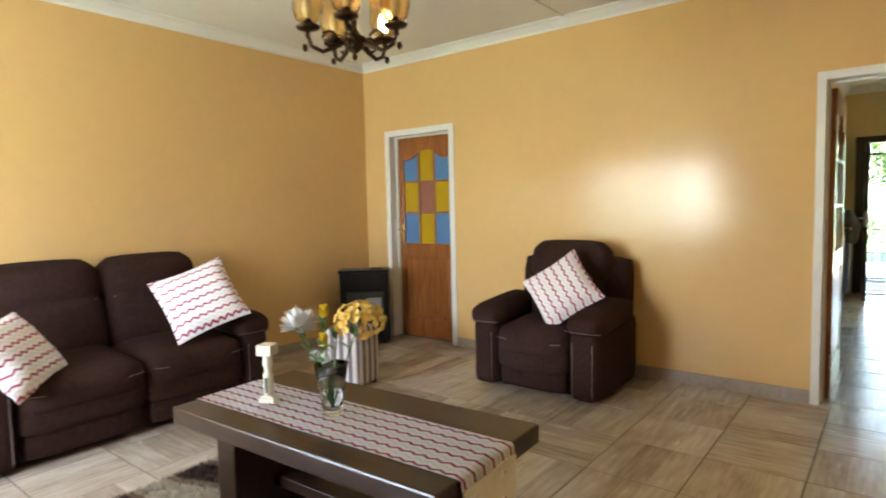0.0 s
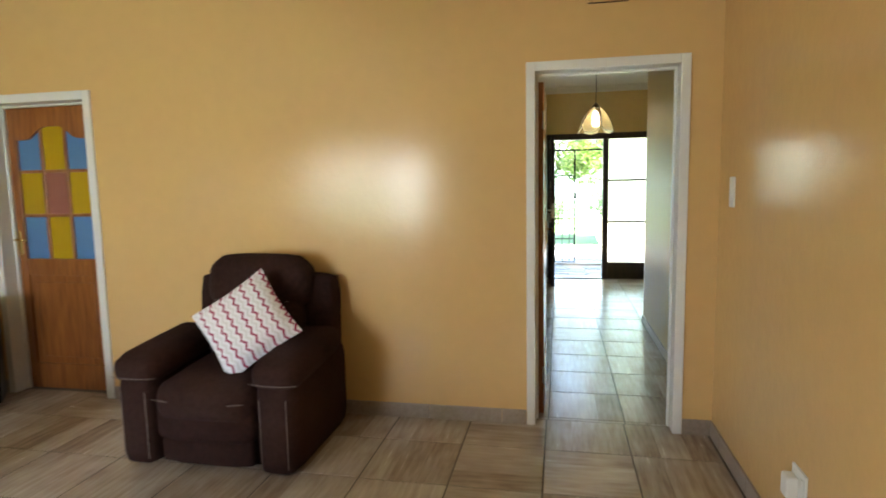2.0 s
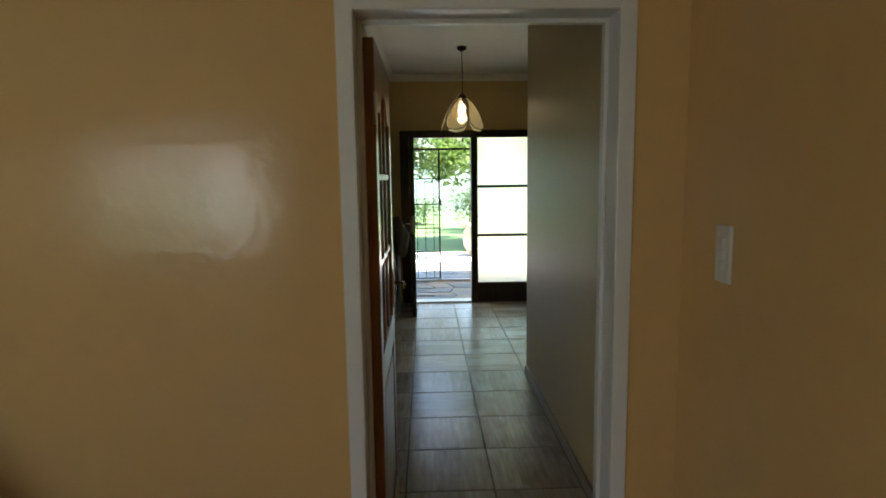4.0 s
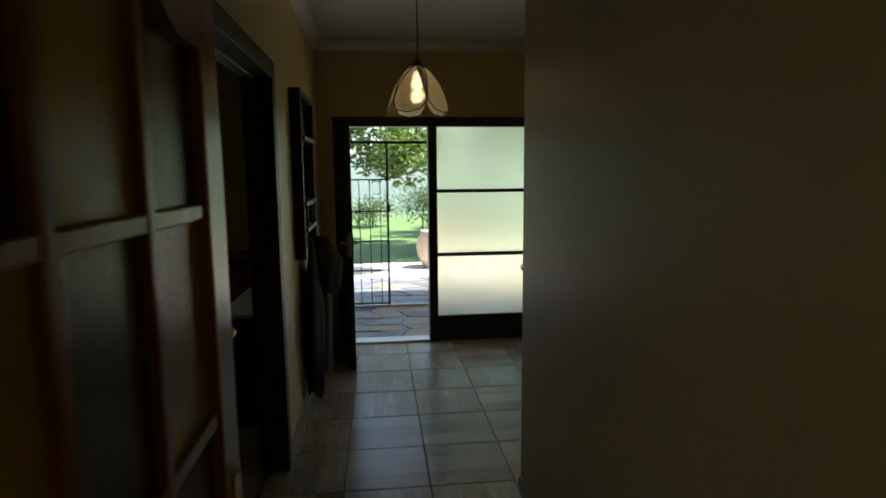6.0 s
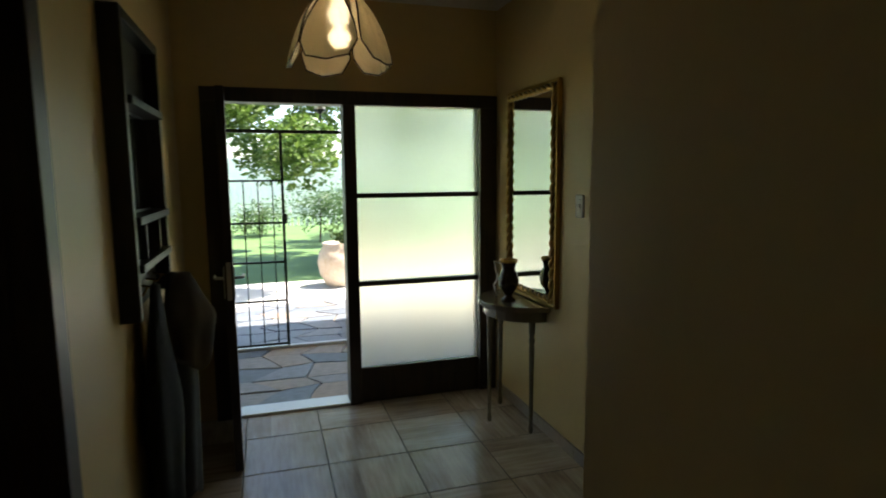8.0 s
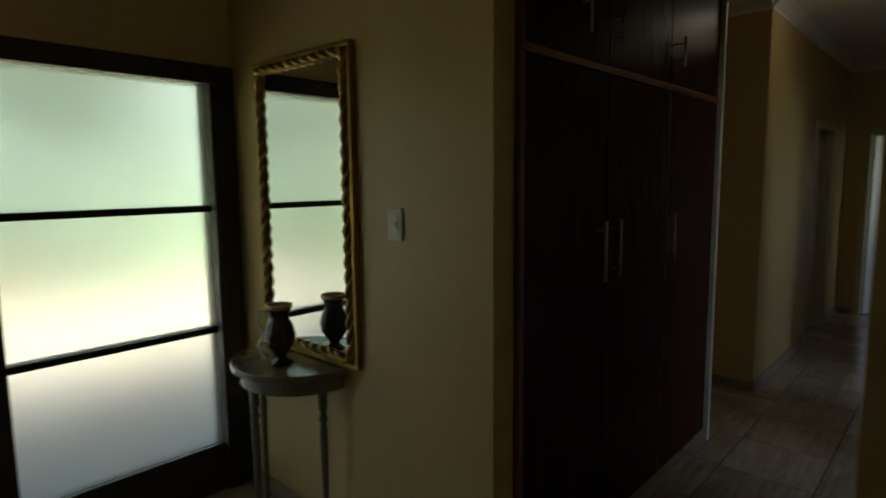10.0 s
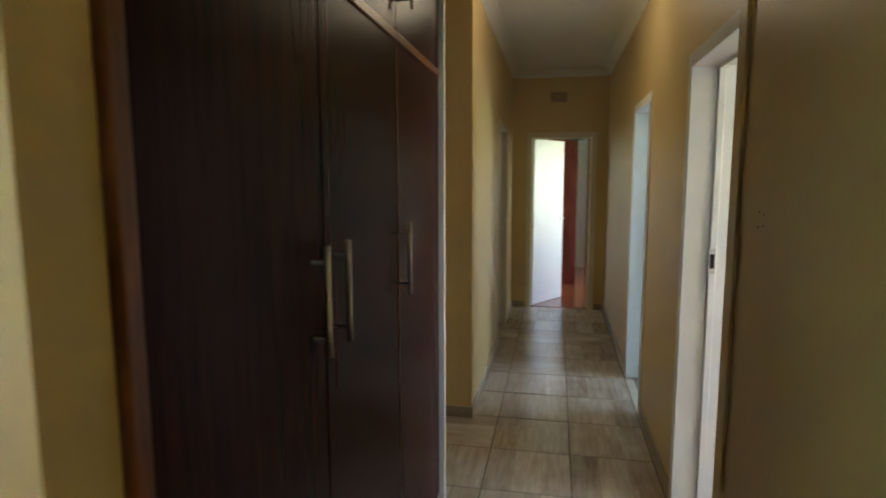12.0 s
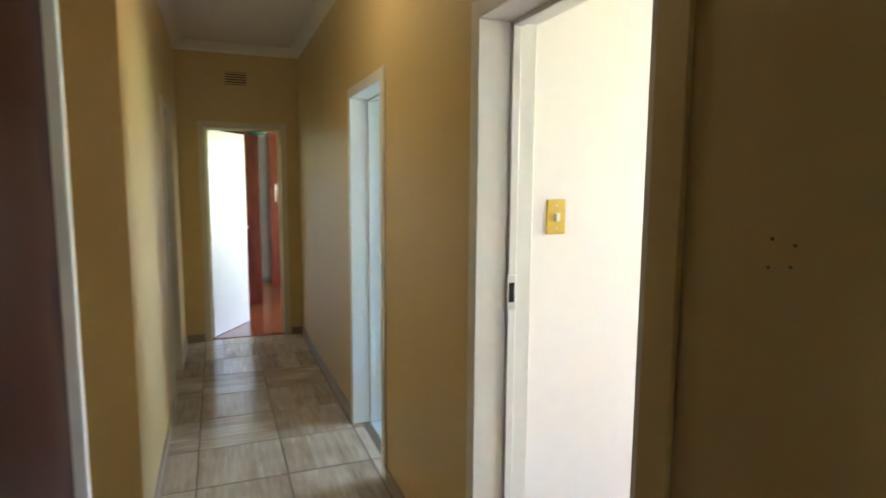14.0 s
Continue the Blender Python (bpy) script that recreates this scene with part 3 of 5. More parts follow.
runner()
CLEAR = glass("clear_glass", (0.96, 0.98, 0.98), 0.02, ior=1.3)
WATER = glass("vase_water", (0.90, 0.96, 0.90), 0.0, ior=1.2)
vase = thing("glass_vase", pose(-1.10, 1.995, 0.505), "tapered clear glass vase standing on the runner", "vase")
part("glass", lathe([(0.040, 0), (0.045, 0.006), (0.043, 0.03), (0.048, 0.07), (0.058, 0.14), (0.070, 0.205), (0.067, 0.205), (0.055, 0.14), (0.045, 0.07), (0.038, 0.03), (0.02, 0.02)], 20), CLEAR, vase, smooth=True)
part("water", lathe([(0.034, 0.024), (0.043, 0.07), (0.046, 0.10), (0.002, 0.101)], 16), WATER, vase, smooth=True)

GREEN = material("flower_stem_green", (0.07, 0.17, 0.045), 0.55, colour2=(0.03, 0.09, 0.025))
PETWHITE = material("white_petals", (0.82, 0.82, 0.84), 0.6, vary=0.06)
PETYEL = material("yellow_tulip_petals", (0.80, 0.58, 0.02), 0.5, vary=0.1)
PETCREAM = material("pale_yellow_hydrangea_petals", (0.80, 0.58, 0.16), 0.6, colour2=(0.62, 0.38, 0.07))
PETRED = material("dark_red_petals", (0.16, 0.006, 0.012), 0.5)


def petal(bm, m, length, width, curl):
    """One cupped petal from the origin along local z."""
    rows = []
    for i in range(4):
        t = i / 3
        w = width * math.sin(math.pi * (0.12 + 0.8 * t)) * 0.5
        rows.append([bm.verts.new(m @ Vector((sx * w, curl * t * t * length + 0.15 * w * abs(sx), t * length))) for sx in (-1, 0, 1)])
    for p, q in zip(rows, rows[1:]):
        for j in (0, 1):
            bm.faces.new((p[j], p[j + 1], q[j + 1], q[j]))


def flower(head, kind, size, foot=(0, 0, 0.03)):
    base = Vector((-1.10, 1.995, 0.505))
    name, mat, label = {"mum": ("chrysanthemum", PETWHITE, "large white chrysanthemum bloom in the vase"), "tulip": ("tulip", PETYEL, "yellow tulip bud in the vase"),
                        "hyd": ("hydrangea", PETCREAM, "big pale yellow hydrangea head in the vase"), "red": ("rose", PETRED, "dark red bloom in the vase"), "small": ("carnation", PETWHITE, "small white bloom at the vase rim")}[kind]
    root = thing(name, Matrix.Translation(base), label, "flower", "flowers in the vase")
    hd = Vector(head)
    ft = Vector(foot)
    neck = Vector((hd.x * 0.45, hd.y * 0.45, 0.20))
    pts = [ft, ft.lerp(neck, 0.5), neck, neck.lerp(hd, 0.5) + Vector((0, 0, 0.012)), hd]
    part("stem", tube(pts, 0.0035, 6), GREEN, root, smooth=True)
    bm = bmesh.new()
    rnd = random.Random(name + str(head))
    if kind in ("mum", "small"):
        for i in range(110 if kind == "mum" else 40):
            a, e = rnd.uniform(0, 6.283), math.acos(rnd.uniform(-0.35, 1))
            petal(bm, Matrix.Translation(hd) @ Euler((e, 0, a), "XYZ").to_matrix().to_4x4(), size * rnd.uniform(0.8, 1.1), size * 0.28, 0.25)
    elif kind == "hyd":
        for i in range(90):
            d = Vector((rnd.gauss(0, 1), rnd.gauss(0, 1), rnd.gauss(0, 1))).normalized()
            if d.z < -0.6:
                continue
            c = hd + Vector((d.x, d.y, d.z * 0.85)) * size * rnd.uniform(0.85, 1.0)
            q = d.to_track_quat("Z", "Y").to_matrix().to_4x4()
            for k in range(4):
                petal(bm, Matrix.Translation(c) @ q @ Euler((radians(68), 0, k * 1.571 + i), "XYZ").to_matrix().to_4x4(), 0.019, 0.024, 0.2)
    else:
        for ring, tilt in ((0, 10), (1, 18)):
            for k in range(4 + ring):
                petal(bm, Matrix.Translation(hd - Vector((0, 0, size * 0.5))) @ Euler((radians(tilt), 0, k * 6.283 / (4 + ring) + ring), "XYZ").to_matrix().to_4x4() @ Matrix.Translation((0, size * 0.28, 0)), size * 1.5, size * 1.1, -0.22)
    part("bloom", bm, mat, root, smooth=True)
    lb = bmesh.new()
    for k in range(4):
        t = 0.35 + 0.15 * k
        p = neck.lerp(hd, t)
        petal(lb, Matrix.Translation(p) @ Euler((radians(65), 0, k * 2.2), "XYZ").to_matrix().to_4x4(), 0.055, 0.026, 0.3)
    part("leaves", lb, GREEN, root, smooth=True)


flower((-0.14, -0.045, 0.345), "mum", 0.082)
flower((0.085, 0.09, 0.37), "hyd", 0.098)
flower((-0.055, 0.02, 0.40), "tulip", 0.038)
flower((-0.005, -0.03, 0.30), "tulip", 0.038)
flower((-0.01, 0.05, 0.35), "red", 0.036)
flower((-0.05, -0.04, 0.225), "small", 0.038)
flower((0.02, -0.05, 0.23), "small", 0.038)

CERAMIC = material("cream_ceramic", (0.72, 0.68, 0.58), 0.45, vary=0.08, scale=30)
fig = thing("candle_holder", pose(-1.44, 1.935, 0.505, 0, 0, 25), "slim cream carved candle holder with a square top", "candle holder")
part("base", boxes((-0.035, 0.035, -0.028, 0.028, 0, 0.02), (-0.028, 0.028, -0.022, 0.022, 0.02, 0.03), bevel=0.003), CERAMIC, fig)
part("column", lathe([(0.018, 0.03), (0.022, 0.035), (0.021, 0.12), (0.016, 0.125), (0.016, 0.15), (0.021, 0.16), (0.019, 0.205)], 12), CERAMIC, fig, smooth=True)
part("slot", boxes((-0.006, 0.006, -0.0235, -0.02, 0.045, 0.11)), material("grey_green_glaze", (0.12, 0.15, 0.13), 0.4), fig, "dark green inlay")
part("cup", boxes((-0.034, 0.034, -0.034, 0.034, 0.205, 0.252), bevel=0.004), CERAMIC, fig)

# shaggy rug under the table
def rug():
    m = bpy.data.materials.new("brown_beige_shag")
    m.use_nodes = True
    nt = m.node_tree
    n, l = nt.nodes, nt.links
    b = n["Principled BSDF"]
    b.inputs["Roughness"].default_value = 1
    geo = n.new("ShaderNodeNewGeometry")
    w = n.new("ShaderNodeTexWave")
    w.wave_type = "RINGS"
    w.inputs["Scale"].default_value, w.inputs["Distortion"].default_value, w.inputs["Detail"].default_value = 0.8, 7.0, 1.0
    l.new(geo.outputs["Position"], w.inputs[0])
    ramp = n.new("ShaderNodeValToRGB")
    ramp.color_ramp.interpolation = "CONSTANT"
    e = ramp.color_ramp.elements
    e[0].color, e[1].color, e[1].position = (0.045, 0.026, 0.02, 1), (0.42, 0.36, 0.28, 1), 0.6
    k = ramp.color_ramp.elements.new(0.28)
    k.color = (0.22, 0.16, 0.115, 1)
    l.new(w.outputs["Fac"], ramp.inputs[0])
    rnd = n.new("ShaderNodeMix")
    rnd.data_type, rnd.blend_type = "RGBA", "MULTIPLY"
    rnd.inputs[0].default_value = 0.5
    l.new(ramp.outputs[0], rnd.inputs[6]), l.new(geo.outputs["Random Per Island"], rnd.inputs[7])
    l.new(rnd.outputs[2], b.inputs["Base Color"])
    root = thing("rug", pose(-1.34, 1.60, 0, 0, 0, 2.6), "shaggy rug with brown and beige swirls under the table", "rug")
    part("backing", boxes((-0.80, 0.80, -0.62, 0.55, 0.001, 0.010)), m, root)
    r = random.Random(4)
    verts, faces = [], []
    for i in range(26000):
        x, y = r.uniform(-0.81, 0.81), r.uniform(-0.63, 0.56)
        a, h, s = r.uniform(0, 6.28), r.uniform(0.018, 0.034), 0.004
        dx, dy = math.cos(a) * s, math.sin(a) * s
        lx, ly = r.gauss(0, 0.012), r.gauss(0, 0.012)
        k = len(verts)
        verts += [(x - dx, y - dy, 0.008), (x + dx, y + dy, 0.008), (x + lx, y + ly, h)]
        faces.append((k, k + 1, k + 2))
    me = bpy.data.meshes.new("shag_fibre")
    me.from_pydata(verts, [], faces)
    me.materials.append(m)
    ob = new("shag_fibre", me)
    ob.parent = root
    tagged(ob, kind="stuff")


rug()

# striped ottoman
def stripes():
    m = material("striped_upholstery", (0.55, 0.52, 0.50), 0.9)
    nt = m.node_tree
    n, l = nt.nodes, nt.links
    co, w, ramp = n.new("ShaderNodeTexCoord"), n.new("ShaderNodeTexWave"), n.new("ShaderNodeValToRGB")
    w.inputs["Scale"].default_value = 4.2
    sep, add, comb = n.new("ShaderNodeSeparateXYZ"), n.new("ShaderNodeMath"), n.new("ShaderNodeCombineXYZ")
    l.new(co.outputs["Object"], sep.inputs[0]), l.new(sep.outputs[0], add.inputs[0]), l.new(sep.outputs[1], add.inputs[1]), l.new(add.outputs[0], comb.inputs[0])
    l.new(comb.outputs[0], w.inputs[0])
    e = ramp.color_ramp.elements
    e[0].color, e[1].color, e[1].position = (0.17, 0.13, 0.14, 1), (0.62, 0.58, 0.55, 1), 0.55
    ramp.color_ramp.interpolation = "CONSTANT"
    k = ramp.color_ramp.elements.new(0.35)
    k.color = (0.36, 0.31, 0.31, 1)
    l.new(w.outputs["Fac"], ramp.inputs[0]), l.new(ramp.outputs[0], n["Principled BSDF"].inputs["Base Color"])
    return m


ot = thing("ottoman", pose(-2.53, 3.42, 0, 0, 0, 14), "square ottoman upholstered in grey and mauve stripes", "ottoman")
part("body", cushion_bm(0.29, 0.30, 0.43, 5, 0.3, 0.03), stripes(), ot, smooth=True, at=pose(0, 0, 0.235))
for sx in (-1, 1):
    for sy in (-1, 1):
        part("foot", lathe([(0.018, 0), (0.02, 0.03)], 10, at=(sx * 0.11, sy * 0.11, 0)), BLACKMETAL, ot)

# gas heater across the corner
ht = thing("gas_heater", pose(-3.44, 4.44, 0, 0, 0, 42), "black steel cabinet gas heater set across the corner", "heater")
part("cabinet", boxes((-0.235, 0.235, -0.10, 0.15, 0.04, 0.70), bevel=0.012), BLACKMETAL, ht)
part("lid", boxes((-0.245, 0.245, -0.11, 0.16, 0.70, 0.73), bevel=0.008), BLACKMETAL, ht)
part("control", boxes((0.06, 0.17, -0.03, 0.05, 0.73, 0.742), bevel=0.003), BLACKMETAL, ht)
part("burner_frame", boxes((-0.17, 0.19, -0.112, -0.10, 0.14, 0.52), bevel=0.004), material("dark_grey_steel", (0.03, 0.03, 0.03), 0.5), ht)
part("burner_plate", boxes((0.03, 0.16, -0.116, -0.112, 0.30, 0.46)), material("pale_ceramic_burner", (0.42, 0.41, 0.40), 0.8, colour2=(0.25, 0.25, 0.25), scale=60), ht, "pale ceramic burner plate")
for i in range(7):
    part("guard_wire", tube([(0.02, -0.122, 0.30 + 0.026 * i), (0.17, -0.122, 0.30 + 0.026 * i)], 0.0022, 5), CHROME, ht)
for sx in (-0.18, 0.18):
    for y in (-0.06, 0.11):
        part("castor", lathe([(0.02, 0), (0.024, 0.02), (0.016, 0.042)], 10, at=(sx, y, 0)), BLACKMETAL, ht)

# chandelier
AMBER = glass("amber_cut_glass", (1.0, 0.84, 0.55), 0.12, 0.6, 70, ior=1.25)
ANTIQUE = material("antique_bronze", (0.09, 0.055, 0.03), 0.35, metal=0.9, vary=0.3, scale=60)
BULB = glow("lit_bulb", (1.0, 0.86, 0.62), 1.2)
ch = thing("chandelier", pose(-1.12, 2.20, -0.035), "antique bronze five-arm chandelier with amber glass shades", "chandelier")
part("stem", lathe([(0.004, 1.972), (0.012, 1.985), (0.008, 2.0), (0.03, 2.015), (0.05, 2.04), (0.055, 2.06), (0.03, 2.075), (0.014, 2.10), (0.013, 2.16), (0.03, 2.18), (0.036, 2.20), (0.014, 2.22), (0.009, 2.30), (0.008, 2.735)], 14), ANTIQUE, ch, smooth=True)
part("canopy", lathe([(0.008, 2.735), (0.05, 2.795), (0.065, 2.835)], 16), ANTIQUE, ch, smooth=True)
for k in range(5):
    a = math.radians(72 * k + 20)
    R = Matrix.Rotation(a, 4, "Z")
    pts = [R @ Vector(p) for p in ((0.04, 0, 2.05), (0.08, 0, 2.02), (0.13, 0, 2.00), (0.175, 0, 2.02), (0.19, 0, 2.06), (0.185, 0, 2.085))]
    arm = part("arm", tube(pts, [0.012, 0.010, 0.009, 0.009, 0.010, 0.012], 7), ANTIQUE, ch, smooth=True)
    curl = [R @ Vector((0.10 + 0.03 * math.cos(t), 0, 2.055 + 0.03 * math.sin(t))) for t in [i * 0.7 for i in range(9)]]
    part("scroll", tube(curl, 0.006, 6), ANTIQUE, arm, smooth=True)
    c = R @ Vector((0.185, 0, 2.075))
    part("cup", lathe([(0.008, 0), (0.028, 0.008), (0.045, 0.012), (0.05, 0.022), (0.02, 0.028), (0.014, 0.05)], 12, at=c), ANTIQUE, arm, smooth=True)
    drop = R @ Vector((0.20, 0, 1.995))
    part("leaf_drop", lathe([(0.002, 0), (0.012, 0.012), (0.008, 0.03)], 8, at=drop), ANTIQUE, arm)
    part("shade", lathe([(0.028, 0.035), (0.050, 0.05), (0.062, 0.09), (0.060, 0.14), (0.066, 0.19), (0.072, 0.21), (0.069, 0.21), (0.057, 0.14), (0.058, 0.09), (0.046, 0.054), (0.026, 0.039)], 16, at=c), AMBER, ch, "amber cut glass shade", smooth=True)
    part("bulb", lathe([(0.012, 0.05), (0.018, 0.075), (0.022, 0.10), (0.012, 0.125), (0.002, 0.13)], 10, at=c), BULB if k == 1 else PLASTIC, ch, smooth=True)


# glazed doors
PANES = {
    "blue": (0.16, 0.36, 0.72), "yellow": (0.72, 0.47, 0.02), "pink": (0.50, 0.20, 0.15), "dark": (0.10, 0.08, 0.05)}
for key in list(PANES):
    m = material("coloured_glass_" + key, PANES[key], 0.22, vary=0.06, scale=12, bump=0.2, bump_scale=90)
    m.node_tree.nodes["Principled BSDF"].inputs["Transmission Weight"].default_value = 0.35
    PANES[key] = m


def lever(root, x, y, z, side, turn=1, mat=None):
    """Lever handle on a plate; side: +1 or -1 in y, the lever points along turn in x."""
    mat = mat or BRASS
    s = side
    ys = sorted((y, y + s * 0.006))
    h = part("door_handle", boxes((x - 0.018, x + 0.018, ys[0], ys[1], z - 0.11, z + 0.06), bevel=0.002), mat, root)
    part("lever", tube([(x, y, z), (x, y + s * 0.045, z), (x + turn * 0.03, y + s * 0.05, z), (x + turn * 0.11, y + s * 0.05, z - 0.006)], 0.008, 8), mat, h, smooth=True)


def glazed_door(name, m, w, h, label, colours, mat, hand=1):
    """A leaf hinged at its origin, along +x: arched top light of nine panes over a raised panel. Thickness 0.04 about y = 0."""
    root = tagged(new(name), label, "door", kind="structure")
    root.matrix_world = m
    t, st = 0.02, 0.085
    part("stile", boxes((0, st, -t, t, 0.004, h), bevel=0.003), mat, root)
    part("stile", boxes((w - st, w, -t, t, 0.004, h), bevel=0.003), mat, root)
    part("bottom_rail", boxes((st, w - st, -t, t, 0.004, 0.19), bevel=0.003), mat, root)
    part("lock_rail", boxes((st, w - st, -t, t, 0.84, 0.96), bevel=0.003), mat, root)
    bm = bmesh.new()
    n = 24
    lo, hi = [], []
    for i in range(n + 1):
        u = i / n
        x = st + (w - 2 * st) * u
        c = abs(u - 0.5) * 2
        z = h - 0.13 - 0.09 * (0.5 - 0.5 * math.cos(math.pi * min(1, max(0, (c - 0.15) / 0.6)))) 
        lo.append((x, z)), hi.append((x, h))
    rings = [[bm.verts.new((x, y, z)) for x, z in side] for side, y in ((lo, -t), (hi, -t), (hi, t), (lo, t))]
    for a, b in zip(rings, rings[1:] + rings[:1]):
        for i in range(n):
            bm.faces.new((a[i], a[i + 1], b[i + 1], b[i]))
    bmesh.ops.recalc_face_normals(bm, faces=bm.faces)
    part("arched_top_rail", bm, mat, root)
    z0, z1 = 0.96, h - 0.13
    gw, gh = (w - 2 * st) / 3, (z1 - z0) / 3
    for i in (1, 2):
        part("glazing_bar", boxes((st + gw * i - 0.011, st + gw * i + 0.011, -t + 0.004, t - 0.004, z0, z1 - 0.005), bevel=0.003), mat, root)
        part("glazing_bar", boxes((st, w - st, -t + 0.006, t - 0.006, z0 + gh * i - 0.011, z0 + gh * i + 0.011), bevel=0.003), mat, root)
    for r in range(3):
        for c in range(3):
            part("pane", boxes((st + gw * c + 0.001, st + gw * (c + 1) - 0.001, -0.003, 0.003, z0 + gh * r, z0 + gh * (r + 1))), PANES[colours[2 - r][c]], root)
    part("panel", boxes((st - 0.002, w - st + 0.002, -0.010, 0.010, 0.188, 0.842)), mat, root)
    part("raised_field", boxes((st + 0.05, w - st - 0.05, -0.017, 0.017, 0.24, 0.79), bevel=0.006), mat, root)
    for s in (-1, 1):
        lever(root, w - 0.04, s * t, 1.10, s, -1)
    for z in (0.25, 1.8):
        part("hinge", tube([(-0.004, -t, z - 0.05), (-0.004, -t, z + 0.05)], 0.007, 8), CHROME, root)
    return root


B3 = [("blue", "yellow", "blue"), ("yellow", "pink", "yellow"), ("blue", "yellow", "blue")]
D3 = [("dark", "yellow", "dark"), ("yellow", "dark", "yellow"), ("dark", "yellow", "dark")]
glazed_door("door_corner", pose(-2.647, 4.945, 0, 0, 0, 180), 0.762, 2.02, "closed orange wooden door with blue and yellow panes", B3, ORANGEWOOD)
glazed_door("door_passage", pose(0.325, 4.985, 0, 0, 0, 90), 0.762, 2.02, "orange wooden door with coloured panes standing open", D3, ORANGEWOOD)
glazed_door("door_kitchen", pose(XW - 0.03, 6.06, 0, 0, 0, 90), 0.78, 2.08, "closed dark glazed leaf of the kitchen double door", D3, wood("dark_varnished_door_wood", (0.05, 0.018, 0.008), (0.10, 0.038, 0.015), 0.3))


def air_vent(name, m, w, h, rows, label, mat):
    """Louvred air brick; x across, z up, front at -y."""
    root = thing(name, m, label, "air vent")
    # Black sheet put in for the shade between the slats.
    part("backing", boxes((-w / 2, w / 2, -0.002, 0.0, -h / 2, h / 2)), BLACKMETAL, root)
    for i in range(rows):
        z = -h / 2 + h * (i + 0.5) / rows
        part("slat", boxes((-w / 2, w / 2, -0.012, -0.001, z - h / rows * 0.26, z + h / rows * 0.26), bevel=0.002), mat, root)
    for sx in (-1, 1):
        part("frame", boxes((sx * w / 2 - 0.006, sx * w / 2 + 0.006, -0.014, 0.0, -h / 2, h / 2), bevel=0.002), mat, root)
    return root


air_vent("air_vent", pose(0.69, YA, 2.465), 0.22, 0.15, 6, "yellow painted louvred air vent high on the wall", YELLOW)
air_vent("air_vent", pose(XE, 8.075, 2.495, 0, 0, -90), 0.20, 0.115, 5, "cream painted louvred air vent above the doorway", CREAM)


def wall_switch(name, m, w, h, label, mat, rockers=1, toggle=False):
    root = thing(name, m, label, "light switch")
    part("plate", boxes((-w / 2, w / 2, -0.010, 0.0, -h / 2, h / 2), bevel=0.003), mat, root)
    if toggle:
        part("toggle", boxes((-0.009, 0.009, -0.022, -0.009, -0.016, 0.014), bevel=0.003), PLASTIC, root, "white toggle")
        for s in (-1, 1):
            part("screw", lathe([(0.003, 0), (0.003, 0.002)], 8), CHROME, root, at=pose(0, -0.010, s * 0.042, 90))
    else:
        part("rocker_frame", boxes((-w * 0.27, w * 0.27, -0.0125, -0.0095, -h * 0.30, h * 0.30), bevel=0.002), mat, root)
        for i in range(rockers):
            z = (i - (rockers - 1) / 2) * h * 0.2
            part("rocker", boxes((-w * 0.17, w * 0.17, -0.017, -0.012, z - h * 0.085, z + h * 0.085), bevel=0.002), PLASTIC, root)
    return root


wall_switch("light_switch", pose(XR, 4.56, 1.37, 0, 0, -90), 0.07, 0.15, "white upright light switch with several rockers", PLASTIC, 3)
wall_switch("light_switch", pose(XM, 9.068, 1.42, 0, 0, -90), 0.075, 0.12, "white light switch beside the mirror", PLASTIC, 1)
wall_switch("light_switch", pose(4.56, 7.13, 1.42, 0, 0, -90), 0.078, 0.125, "yellow metal light switch plate with white toggle", material("yellow_painted_plate", (0.66, 0.47, 0.06), 0.4), toggle=True)
sk = thing("wall_socket", pose(XR, 3.62, 0.345, 0, 0, -90), "white double wall socket with a plug adapter", "socket")
part("plate", boxes((-0.06, 0.06, -0.010, 0, -0.06, 0.06), bevel=0.003), PLASTIC, sk)
part("adapter", boxes((-0.05, 0.01, -0.05, -0.010, -0.05, 0.03), bevel=0.006), PLASTIC, sk, "white plug adapter")
part("switch", boxes((0.025, 0.045, -0.015, -0.010, 0.01, 0.04), bevel=0.002), PLASTIC, sk)
# living room window behind the walk
win = tagged(new("window_living"), "wide white window with glazing bars", "window", kind="structure")
part("window_frame", boxes((-3.70, -1.6, YB - 0.12, YB - 0.08, 0.75, 0.80), (-3.70, -1.6, YB - 0.12, YB - 0.08, 1.95, 2.0), (-3.70, -3.65, YB - 0.12, YB - 0.08, 0.80, 1.95), (-1.65, -1.6, YB - 0.12, YB - 0.08, 0.80, 1.95), (-2.33, -2.27, YB - 0.12, YB - 0.08, 0.80, 1.95)), WHITE, win)
pn = part("pane", boxes((-3.65, -1.65, YB - 0.103, YB - 0.099, 0.80, 1.95)), CLEAR, win)
pn.visible_shadow = False

